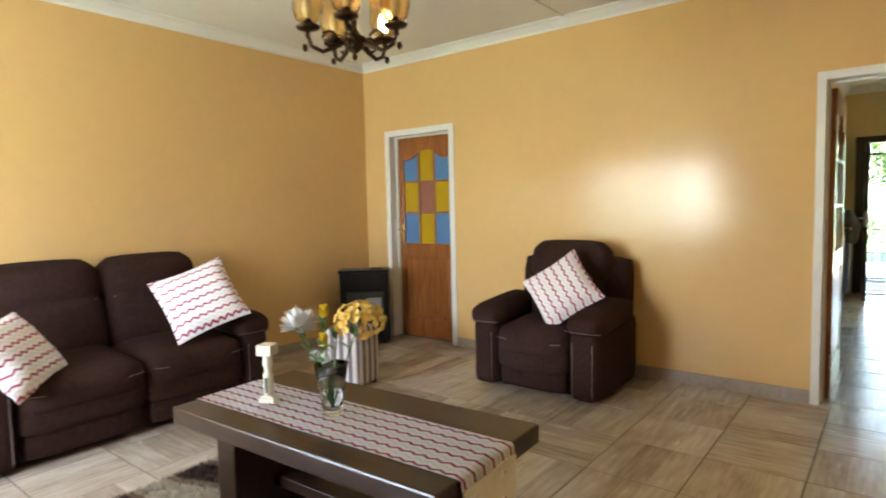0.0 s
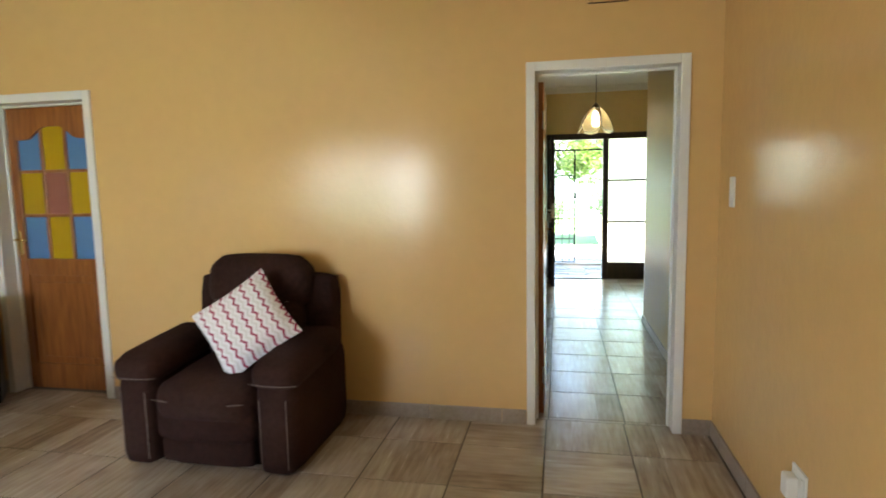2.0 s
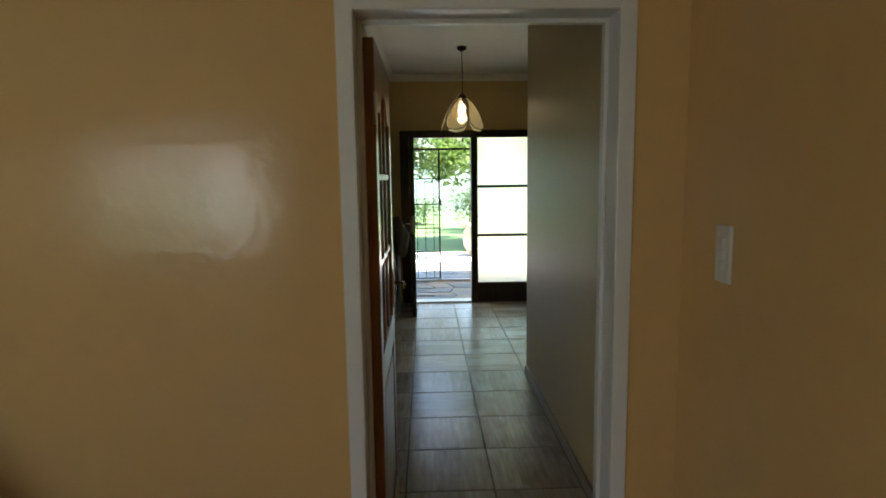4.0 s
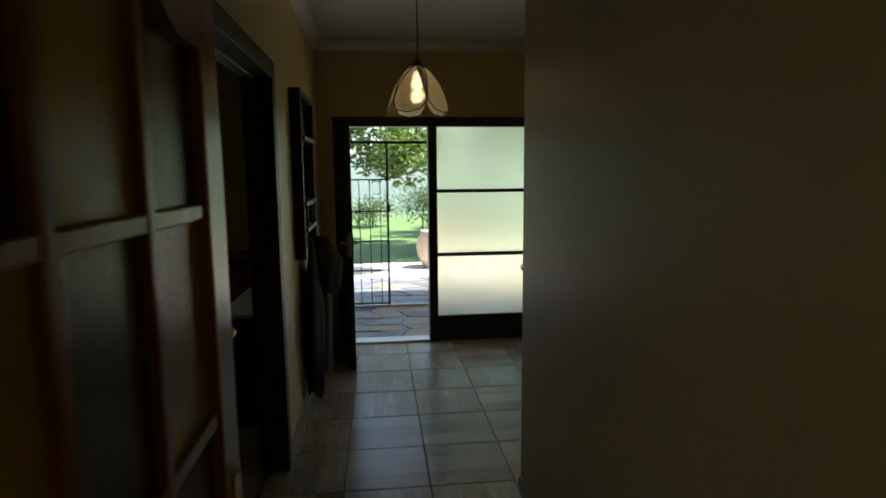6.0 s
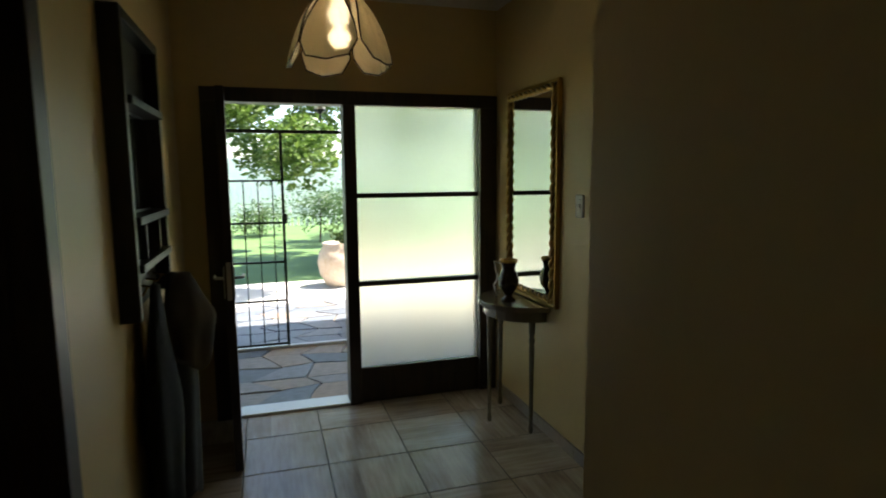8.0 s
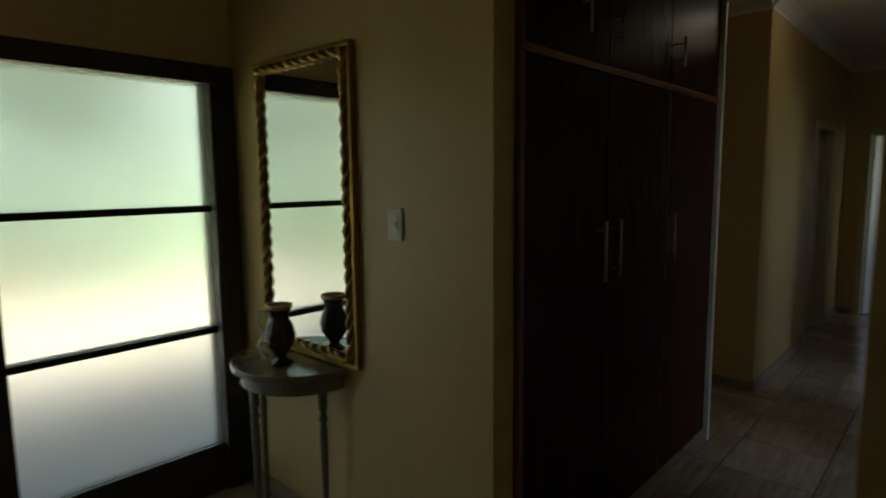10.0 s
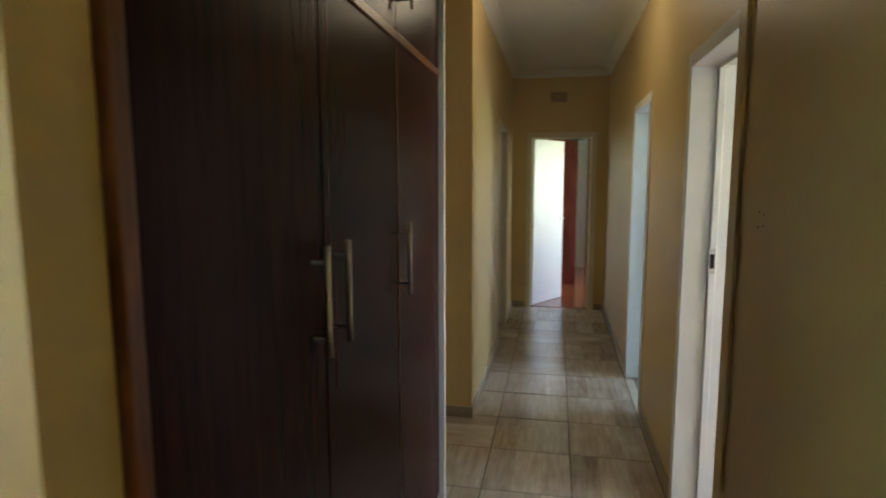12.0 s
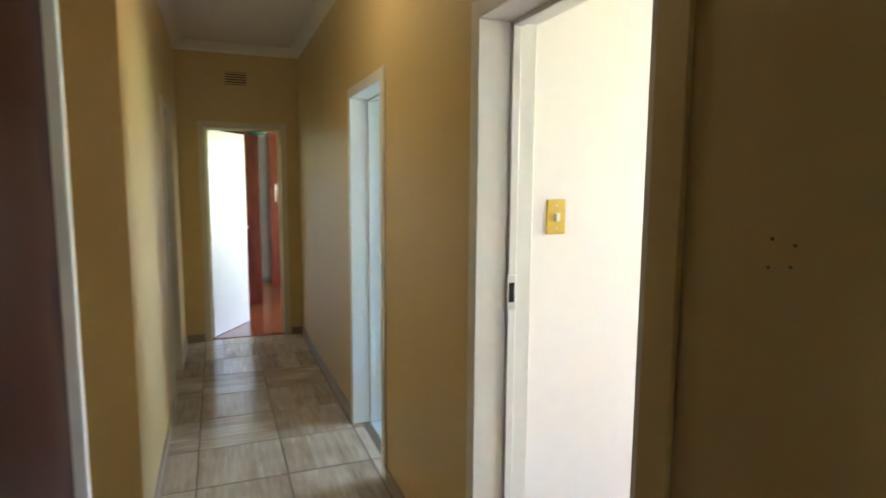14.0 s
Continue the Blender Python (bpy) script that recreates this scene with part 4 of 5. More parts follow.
# ---- things: hall ----
FROST = glass("ribbed_frosted_glass", (1.0, 0.98, 0.82), 0.62, 0.25, 140, ior=1.18)
fw = tagged(new("door_frame_front"), "dark varnished timber front door frame with side light", "door frame", kind="structure")
y0, y1 = YF - 0.03, YF + 0.11
for nm, r in (("jamb", (0.192, 0.325, y0, y1, 0.0, 2.05)), ("head", (0.192, XM - 0.006, y0, y1, 2.05, 2.138)), ("mullion", (1.06, 1.142, y0, y1, 0.0, 2.05)), ("jamb", (2.02, XM - 0.006, y0, y1, 0.0, 2.05)),
              ("bottom_panel", (1.142, 2.02, YF + 0.005, y1 - 0.02, 0.0, 0.245)), ("glazing_bar", (1.142, 2.02, YF + 0.01, y1 - 0.03, 0.827, 0.859)), ("glazing_bar", (1.142, 2.02, YF + 0.01, y1 - 0.03, 1.437, 1.469))):
    part(nm, boxes(r, bevel=0.005), FRAMEWOOD, fw)
for a, b in ((0.245, 0.827), (0.859, 1.437), (1.469, 2.05)):
    p = part("pane", boxes((1.142, 2.02, YF + 0.035, YF + 0.041, a, b)), FROST, fw, "ribbed frosted glass pane")
    p.visible_shadow = False
part("threshold", boxes((0.325, 1.06, YF - 0.02, YF + 0.14, -0.01, 0.018), bevel=0.004), CHROME, fw, "aluminium threshold strip")

fl = tagged(new("door_front"), "dark timber front door standing open with glazed panels", "door", kind="structure")
fl.matrix_world = pose(0.318, YF - 0.05, 0, 0, 0, -87)
for nm, r in (("stile", (0, 0.11, -0.022, 0.022, 0.008, 2.04)), ("stile", (0.61, 0.715, -0.022, 0.022, 0.008, 2.04)), ("rail", (0.11, 0.61, -0.022, 0.022, 0.008, 0.24)), ("rail", (0.11, 0.61, -0.022, 0.022, 0.74, 0.86)), ("rail", (0.11, 0.61, -0.022, 0.022, 1.36, 1.46)), ("rail", (0.11, 0.61, -0.022, 0.022, 1.92, 2.04))):
    part(nm, boxes(r, bevel=0.004), FRAMEWOOD, fl)
part("panel", boxes((0.105, 0.615, -0.012, 0.012, 0.23, 0.75), bevel=0.003), FRAMEWOOD, fl)
for a, b in ((0.86, 1.36), (1.46, 1.92)):
    part("pane", boxes((0.11, 0.61, -0.003, 0.003, a, b)), FROST, fl)
lever(fl, 0.66, 0.022, 1.06, 1, -1, CHROME)
lever(fl, 0.66, -0.022, 1.06, -1, -1, CHROME)
part("lock_plate", boxes((0.715, 0.718, -0.012, 0.012, 0.95, 1.15)), CHROME, fl)

# pendant lamp of glass petals
PETALGLASS = glass("etched_cream_glass", (0.95, 0.84, 0.62), 0.35, 0.3, 60, ior=1.15)
PETALGLASS.node_tree.nodes["Principled BSDF"].inputs["Transmission Weight"].default_value = 0.6
pd = thing("pendant_lamp", pose(0.865, 8.75, 0.13) @ Matrix.Diagonal((0.87, 0.87, 0.87, 1)), "hanging lamp with fluted cream glass petals, lit", "pendant lamp")
part("cord", tube([(0, 0, 2.56), (0.004, 0, 2.76), (0, 0, 3.06)], 0.005, 6), BLACKMETAL, pd)
part("ceiling_rose", lathe([(0.02, 3.02), (0.05, 3.035), (0.055, 3.068)], 14), BLACKMETAL, pd, smooth=True)
part("crown", lathe([(0.045, 2.515), (0.055, 2.53), (0.03, 2.555), (0.012, 2.585)], 14), ANTIQUE, pd, smooth=True)
part("bulb", lathe([(0.015, 2.47), (0.03, 2.44), (0.045, 2.39), (0.04, 2.35), (0.002, 2.325)], 14), glow("warm_bulb", (1.0, 0.86, 0.62), 1.1), pd, smooth=True)


def glass_petal():
    bm, rim, rows = bmesh.new(), [], []
    for i in range(11):
        t = i / 10
        z, r = 2.52 - 0.335 * t, 0.05 + 0.155 * math.sin(1.75 * t ** 0.8) + 0.035 * t ** 3
        half = math.radians(12 + 22 * math.sin(math.pi * min(1, t * 0.62 + 0.05)) * (1 if t < 0.8 else 1 - (t - 0.8) * 2.2))
        rows.append([(Vector(((r + 0.004 * math.cos(j * 2.2)) * math.cos(half * (j / 6 - 1)), (r + 0.004 * math.cos(j * 2.2)) * math.sin(half * (j / 6 - 1)), z - 0.02 * (1 - abs(j / 6 - 1)) * t))) for j in range(13)])
    vs = [[bm.verts.new(p) for p in r] for r in rows]
    for p, q in zip(vs, vs[1:]):
        for j in range(12):
            bm.faces.new((p[j], p[j + 1], q[j + 1], q[j]))
    bmesh.ops.solidify(bm, geom=bm.faces[:], thickness=0.003)
    rim = [r[0] for r in rows] + rows[-1] + [r[-1] for r in rows[::-1]]
    return bm, rim


for k in range(5):
    bm, rim = glass_petal()
    pt = part("petal", bm, PETALGLASS, pd, "fluted cream glass petal", smooth=True, at=pose(0, 0, 0, 0, 0, 72 * k - 112))
    part("petal_rim", tube(rim, 0.004, 5), ANTIQUE, pt)
lamp("pendant_bulb_light", "POINT", pose(0.865, 8.75, 2.12), 0.10, (1, 0.8, 0.5), radius=0.04)

# wall rack with shelves, coats below
RACKWOOD = wood("black_stained_rack_wood", (0.008, 0.006, 0.005), (0.022, 0.015, 0.011), 0.4)
rk = thing("coat_rack", pose(XW, 8.90, 0), "dark wooden wall rack with small shelves and hooks", "coat rack")
for nm, r in (("side", (0, 0.07, -0.35, -0.31, 1.08, 2.16)), ("side", (0, 0.07, 0.31, 0.35, 1.08, 2.16)), ("back", (0.0, 0.012, -0.31, 0.31, 1.08, 2.16)), ("shelf", (0.012, 0.07, -0.31, 0.31, 2.12, 2.16)), ("shelf", (0.012, 0.085, -0.31, 0.31, 1.84, 1.87)), ("shelf", (0.012, 0.085, -0.31, 0.31, 1.42, 1.45)), ("shelf", (0.012, 0.085, -0.31, 0.31, 1.25, 1.28)), ("divider", (0.012, 0.07, -0.15, -0.13, 1.28, 1.42)), ("divider", (0.012, 0.07, 0.13, 0.15, 1.28, 1.42))):
    part(nm, boxes(r, bevel=0.003), RACKWOOD, rk)
part("looking_glass", boxes((0.012, 0.016, -0.30, 0.30, 1.46, 1.83)), material("rack_mirror", (0.5, 0.5, 0.5), 0.05, metal=1.0, vary=0.02), rk, "small dark mirror panel")
for y in (-0.24, -0.08, 0.08, 0.24):
    part("hook", tube([(0.012, y, 1.17), (0.06, y, 1.16), (0.075, y, 1.19)], 0.005, 6), BRASS, rk)


def hanging_cloth(name, m, w, d, top, low, mat, label, category, seed):
    """A garment on a hook: narrow at the top, with folds, wider and ragged below."""
    bm = bmesh.new()
    rows, steps = [], 28
    for i in range(15):
        t = i / 14
        grow = 0.25 + 0.75 * min(1, t * 2.2) - 0.45 * max(0, t - 0.55)
        row = []
        for k in range(steps):
            a = 2 * math.pi * k / steps
            f = 1 + 0.16 * math.sin(5 * a + seed + 2 * t) * t + 0.10 * noise.noise((math.cos(a) * 2, math.sin(a) * 2, t * 3 + seed))
            row.append(bm.verts.new((d * (0.55 + 0.5 * math.cos(a) * grow * f), w / 2 * math.sin(a) * grow * f, top + (low - top) * t + (0.04 * math.sin(3 * a + seed) if i == 14 else 0))))
        rows.append(row)
    for p, q in zip(rows, rows[1:]):
        for k in range(steps):
            bm.faces.new((p[k], p[(k + 1) % steps], q[(k + 1) % steps], q[k]))
    bm.faces.new(rows[0]), bm.faces.new(rows[-1][::-1])
    bmesh.ops.recalc_face_normals(bm, faces=bm.faces)
    return solid(name, bm, mat, label, category, kind="thing", smooth=True, m=m)


hanging_cloth("coat", pose(XW + 0.005, 8.80, 0), 0.34, 0.13, 1.17, 0.12, material("black_coat_cloth", (0.012, 0.012, 0.014), 0.9), "long black coat hanging from the wall rack", "coat", 1)
hanging_cloth("coat", pose(XW + 0.005, 9.10, 0), 0.30, 0.16, 1.17, 0.16, material("charcoal_coat_cloth", (0.03, 0.026, 0.024), 0.9), "charcoal coat hanging from the wall rack", "coat", 4)
hanging_cloth("shoulder_bag", pose(XW + 0.03, 9.02, 0), 0.26, 0.22, 1.18, 0.80, material("khaki_bag_canvas", (0.10, 0.08, 0.06), 0.9), "khaki canvas bag hung over the coats", "bag", 7)

# mirror in a gilt rope frame
GILT = material("antique_gilt", (0.62, 0.40, 0.12), 0.3, metal=1.0, colour2=(0.25, 0.14, 0.05), scale=30, bump=0.2, bump_scale=120)
MIRROR = bpy.data.materials.new("mirror_silver")
MIRROR.use_nodes = True
MIRROR.node_tree.nodes["Principled BSDF"].inputs["Metallic"].default_value = 1
MIRROR.node_tree.nodes["Principled BSDF"].inputs["Roughness"].default_value = 0.01
MIRROR.node_tree.nodes["Principled BSDF"].inputs["Base Color"].default_value = (0.93, 0.94, 0.93, 1)
ya, yb, za, zb = 9.285, 9.99, 0.81, 2.12
mr = thing("wall_mirror", pose(XM, (ya + yb) / 2, 0), "tall mirror in a twisted gilt frame", "mirror")
hw = (yb - ya) / 2
part("mirror_glass", boxes((-0.022, -0.017, -hw + 0.06, hw - 0.06, za + 0.06, zb - 0.06)), MIRROR, mr, "silvered mirror glass")
part("backboard", boxes((-0.016, -0.001, -hw + 0.02, hw - 0.02, za + 0.02, zb - 0.02)), FRAMEWOOD, mr)
for nm, r in (("frame_rail", (-0.03, 0, -hw, hw, zb - 0.02, zb)), ("frame_rail", (-0.03, 0, -hw, hw, za, za + 0.02)), ("frame_rail", (-0.03, 0, -hw, -hw + 0.02, za + 0.02, zb - 0.02)), ("frame_rail", (-0.03, 0, hw - 0.02, hw, za + 0.02, zb - 0.02))):
    part(nm, boxes(r, bevel=0.004), GILT, mr)


def rope(p, q, r=0.021, turns_per_m=16):
    """A twisted two-strand rope between two points."""
    p, q = Vector(p), Vector(q)
    d = (q - p)
    n = int(d.length * turns_per_m * 8)
    u = Vector((1, 0, 0))
    v = d.normalized().cross(u)
    bm = bmesh.new()
    for s in (0, 1):
        pts = []
        for i in range(n + 1):
            a = 2 * math.pi * turns_per_m * 0.5 * d.length * i / n + s * math.pi
            pts.append(p + d * (i / n) + (u * math.cos(a) + v * math.sin(a)) * r * 0.5)
        tube(pts, r * 0.55, 6, bm)
    return bm


c = 0.04
for a, b in (((-hw + c, za + c), (hw - c, za + c)), ((hw - c, za + c), (hw - c, zb - c)), ((hw - c, zb - c), (-hw + c, zb - c)), ((-hw + c, zb - c), (-hw + c, za + c))):
    part("rope_moulding", rope((-0.028, a[0], a[1]), (-0.028, b[0], b[1])), GILT, mr, smooth=True)

# half-round console table with vase
CONSOLE = wood("grey_olive_painted_wood", (0.14, 0.12, 0.085), (0.22, 0.19, 0.14), 0.22, (2, 2, 2), coat=0.4)
ct = thing("console_table", pose(XM - 0.012, 9.69, -0.018) @ Matrix.Diagonal((0.95, 0.95, 1.045, 1)), "half-round painted console table on turned legs", "console table")


def half_disc(r, z0, z1, n=24):
    bm = bmesh.new()
    pts = [(-r * math.cos(math.pi * (i / n - 0.5)), r * math.sin(math.pi * (i / n - 0.5))) for i in range(n + 1)]
    lo, hi = [bm.verts.new((x, y, z0)) for x, y in pts], [bm.verts.new((x, y, z1)) for x, y in pts]
    bm.faces.new(lo[::-1]), bm.faces.new(hi)
    for i in range(n + 1):
        j = (i + 1) % (n + 1)
        bm.faces.new((lo[i], lo[j], hi[j], hi[i]))
    bmesh.ops.recalc_face_normals(bm, faces=bm.faces)
    bmesh.ops.bevel(bm, geom=[e for e in bm.edges if e.calc_face_angle(0) > 1.2 and abs(e.verts[0].co.z - e.verts[1].co.z) < 1e-6], offset=0.006, segments=3, profile=0.5, affect="EDGES")
    return bm


part("tabletop", half_disc(0.335, 0.755, 0.785), CONSOLE, ct)
part("apron", half_disc(0.295, 0.69, 0.755), CONSOLE, ct)
for ang in (-72, 0, 72):
    a = math.radians(ang)
    part("leg", lathe([(0.012, 0), (0.016, 0.02), (0.011, 0.05), (0.014, 0.30), (0.018, 0.52), (0.013, 0.54), (0.022, 0.56), (0.013, 0.585), (0.02, 0.61), (0.022, 0.69)], 12, at=(-0.27 * math.cos(a), 0.27 * math.sin(a), 0.017)), CONSOLE, ct, smooth=True)
DARKVASE = material("dark_red_mosaic_glass", (0.045, 0.014, 0.010), 0.18, colour2=(0.012, 0.006, 0.006), scale=40, coat=0.5)
v = thing("ornamental_vase", pose(XM - 0.165, 9.635, 0.8025), "dark waisted ornamental vase with a gold rim", "vase")
part("body", lathe([(0.045, 0), (0.05, 0.008), (0.022, 0.03), (0.03, 0.05), (0.060, 0.09), (0.066, 0.13), (0.055, 0.175), (0.040, 0.20), (0.048, 0.235), (0.056, 0.245), (0.048, 0.243), (0.034, 0.20), (0.05, 0.17), (0.02, 0.06)], 20), DARKVASE, v, smooth=True)
part("rim", lathe([(0.049, 0.243), (0.0575, 0.246), (0.0575, 0.262), (0.050, 0.262), (0.047, 0.25)], 20), GILT, v, "gold patterned rim", smooth=True)
part("scroll", tube([(-0.05, 0.02, 0.235), (-0.085, 0.03, 0.25), (-0.075, 0.035, 0.20), (-0.06, 0.03, 0.14), (-0.085, 0.035, 0.10), (-0.065, 0.03, 0.03)], 0.005, 6), CHROME, v, smooth=True)

# ---- things: kitchen seen through the doorway ----
COUNTER = material("dark_granite", (0.05, 0.05, 0.05), 0.2, colour2=(0.02, 0.02, 0.02), scale=60)
kw = tagged(new("window_kitchen"), "kitchen window with white frame and slatted blind", "window", kind="structure")
for nm, r in (("window_frame", (-2.35, -0.85, YF + 0.06, YF + 0.10, 1.09, 1.13)), ("window_frame", (-2.35, -0.85, YF + 0.06, YF + 0.10, 1.89, 1.93)), ("window_frame", (-2.35, -2.31, YF + 0.06, YF + 0.10, 1.13, 1.89)), ("window_frame", (-0.89, -0.85, YF + 0.06, YF + 0.10, 1.13, 1.89)), ("window_frame", (-1.54, -1.49, YF + 0.06, YF + 0.10, 1.13, 1.89))):
    part(nm, boxes(r, bevel=0.003), WHITE, kw)
for i in range(31):
    z = 1.10 + 0.0265 * i
    part("slat", boxes((-2.34, -0.86, YF + 0.015, YF + 0.037, z, z + 0.008)), WHITE, kw)
kc = thing("kitchen_cabinet", pose(-2.0, YF - 0.30, 0), "dark timber kitchen base cabinet under the window", "cabinet")
part("body", boxes((-1.45, 1.55, -0.27, 0.29, 0.08, 0.90)), ORANGEWOOD, kc)
part("plinth", boxes((-1.45, 1.55, -0.22, 0.29, 0, 0.08)), BLACKMETAL, kc)
for i in range(5):
    d = part("cabinet_door", boxes((-1.44 + 0.598 * i, -1.44 + 0.588 * (i + 1) + 0.005 * i, -0.29, -0.271, 0.10, 0.88), bevel=0.003), ORANGEWOOD, kc)
    part("handle", tube([(-1.0 + 0.598 * i, -0.29, 0.80), (-1.0 + 0.598 * i, -0.315, 0.79), (-1.0 + 0.598 * i, -0.315, 0.71), (-1.0 + 0.598 * i, -0.29, 0.70)], 0.004, 6), CHROME, d)
solid("worktop", boxes((-3.48, -0.42, YF - 0.61, YF - 0.004, 0.902, 0.94), bevel=0.004), COUNTER, "dark polished granite worktop under the window", "worktop", kind="thing")
kt = thing("food_processor", pose(-1.02, YF - 0.25, 0.94), "white food processor with a dark jug handle", "appliance")
part("base", boxes((-0.09, 0.09, -0.08, 0.08, 0, 0.12), bevel=0.02), PLASTIC, kt)
part("bowl", lathe([(0.07, 0.12), (0.085, 0.15), (0.085, 0.25), (0.03, 0.26), (0.03, 0.32)], 16), CLEAR, kt, smooth=True)
part("handle", tube([(0.085, 0, 0.15), (0.13, 0, 0.16), (0.13, 0, 0.24), (0.085, 0, 0.25)], 0.010, 6), BLACKMETAL, kt)
for x, hgt in ((-1.30, 0.20), (-1.24, 0.15)):
    b = thing("bottle", pose(x, YF - 0.2, 0.94), "slim bottle on the kitchen worktop", "bottle", "worktop bottles")
    part("body", lathe([(0.025, 0), (0.027, 0.01), (0.027, hgt * 0.6), (0.010, hgt * 0.75), (0.010, hgt)], 12), COUNTER, b, smooth=True)
rb = thing("bread_bin", pose(-1.55, YF - 0.24, 0.94), "dark box standing on the kitchen worktop", "box")
part("body", boxes((-0.14, 0.14, -0.09, 0.09, 0, 0.12), bevel=0.015), BLACKMETAL, rb)
kb = thing("sideboard", pose(-0.26, 8.95, 0), "dark narrow kitchen sideboard with a pale top", "sideboard")
part("worktop", boxes((-0.175, 0.175, -0.45, 0.45, 0.72, 0.75), bevel=0.005), PLASTIC, kb)
part("body", boxes((-0.155, 0.165, -0.43, 0.43, 0.0, 0.72), bevel=0.004), FRAMEWOOD, kb)
for k in (-1, 1):
    part("door", boxes((-0.17, -0.156, k * 0.215 - 0.205, k * 0.215 + 0.205, 0.06, 0.70), bevel=0.003), FRAMEWOOD, kb)

# ---- things: corridor ----
cu = thing("fitted_cupboard", pose(2.268, 8.60, 0), "tall dark mahogany fitted cupboard with steel bar handles", "cupboard")
CW = 1.94
part("carcass", boxes((0.035, CW, 0.02, 0.55, 0.06, 2.795)), CUPBOARD, cu)
part("plinth", boxes((0.01, CW - 0.01, 0.05, 0.55, 0, 0.06)), CUPBOARD, cu)
part("side_edge", boxes((0.0, 0.03, -0.004, 0.046, 0, 2.795), bevel=0.003), CUPEDGE, cu, "reddish edge panel")
part("mid_rail", boxes((0, CW, -0.006, 0.02, 1.995, 2.025), bevel=0.003), CUPEDGE, cu, "reddish edge strip")
cuts = (0.03, 0.622, 1.25, CW)
for i in range(3):
    a, b = cuts[i] + 0.003, cuts[i + 1] - 0.003
    d = part("door", boxes((a, b, 0.0, 0.02, 0.07, 1.992), bevel=0.002), CUPBOARD, cu)
    u = part("upper_door", boxes((a, b, 0.0, 0.02, 2.028, 2.785), bevel=0.002), CUPBOARD, cu)
    part("edge_strip", boxes((a - 0.002, a + 0.006, -0.0015, 0.0, 0.07, 1.992)), CUPEDGE if i == 2 else CUPBOARD, d)
    hx = (0.552, 0.68, 1.264)[i]
    for z0 in (1.205, 1.375):
        part("handle_post", tube([(hx, 0.0, z0), (hx, -0.035, z0)], 0.005, 8), CHROME, d)
    part("handle", tube([(hx, -0.037, 1.168), (hx, -0.037, 1.412)], 0.0075, 10), CHROME, d, "brushed steel bar handle", smooth=True)
    hx2 = (0.40, 0.66, 1.32)[i]
    for z0 in (2.14, 2.22):
        part("handle_post", tube([(hx2, 0, z0), (hx2, -0.035, z0)], 0.004, 8), CHROME, u)
    part("handle", tube([(hx2, -0.037, 2.11), (hx2, -0.037, 2.25)], 0.006, 10), CHROME, u, smooth=True)
solid("trim_cupboard_edge", boxes((2.268 + CW, 2.268 + CW + 0.03, 8.575, 9.2, 0, 2.80), bevel=0.002), WHITE, "white painted upright closing the cupboard end", "trim")


def plain_door(name, m, w, h, label, mat, handle=CHROME):
    root = tagged(new(name), label, "door", kind="structure")
    root.matrix_world = m
    part("leaf", boxes((0, w, -0.02, 0.02, 0.008, h), bevel=0.002), mat, root)
    for s in (-1, 1):
        lever(root, w - 0.055, 0.02 * s, 1.05, s, -1, handle)
    for z in (0.25, 1.0, 1.8):
        part("hinge", tube([(-0.004, -0.02, z - 0.045), (-0.004, -0.02, z + 0.045)], 0.007, 8), CHROME, root)
    return root


plain_door("door_bedroom", pose(XE + 0.115, 8.36, 0, 0, 0, -31), 0.69, 2.03, "plain white painted door standing ajar", WHITE)
plain_door("door_bathroom", pose(6.244, YS - 0.19, 0, 0, 0, -92), 0.66, 2.03, "white painted bathroom door standing open", WHITE)
plain_door("door_side", pose(7.025, YN + 0.10, 0, 0, 0, 0), 0.75, 2.03, "closed cream painted side door", WARMWHITE)
REDCUP = wood("dark_red_mahogany", (0.075, 0.010, 0.008), (0.14, 0.026, 0.018), 0.25, (8, 8, 0.8), coat=0.3)
for y, w, x in ((8.0, 0.44, 10.2), (7.2, 0.74, 11.4)):
    w1 = thing("wardrobe", pose(x, y, 0, 0, 0, -90), "dark red mahogany wardrobe against the bedroom wall", "wardrobe", "bedroom wardrobes")
    part("carcass", boxes((-w / 2, w / 2, 0.02, 0.55, 0, 2.5)), REDCUP, w1)
    d = part("door", boxes((-w / 2 + 0.003, w / 2 - 0.003, 0.0, 0.02, 0.06, 2.48), bevel=0.003), REDCUP, w1)
    part("handle", tube([(-w / 2 + 0.08, 0, 1.25), (-w / 2 + 0.08, -0.04, 1.26), (-w / 2 + 0.08, -0.04, 1.49), (-w / 2 + 0.08, 0, 1.50)], 0.008, 8), CHROME, d)
hc = thing("hanging_cap", pose(10.12, 7.81, 2.10), "teal cap hung on the wardrobe top", "cap")
part("crown", lathe([(0.10, 0), (0.10, 0.05), (0.07, 0.10), (0.01, 0.12)], 14), material("teal_cloth", (0.015, 0.12, 0.11), 0.9), hc, smooth=True)
cl = thing("ceiling_lamp", pose(5.32, 8.07, 0), "round frosted ceiling lamp, lit", "ceiling lamp")
part("base", lathe([(0.11, 2.775), (0.12, 2.80)], 20), WHITE, cl)
part("dome", lathe([(0.002, 2.695), (0.05, 2.70), (0.09, 2.725), (0.105, 2.76), (0.105, 2.775)], 20), glow("lit_frosted_dome", (1.0, 0.88, 0.66), 0.9), cl, smooth=True)
lamp("ceiling_lamp_light", "POINT", pose(5.32, 8.07, 2.62), 0.11, (1, 0.82, 0.55), radius=0.08)
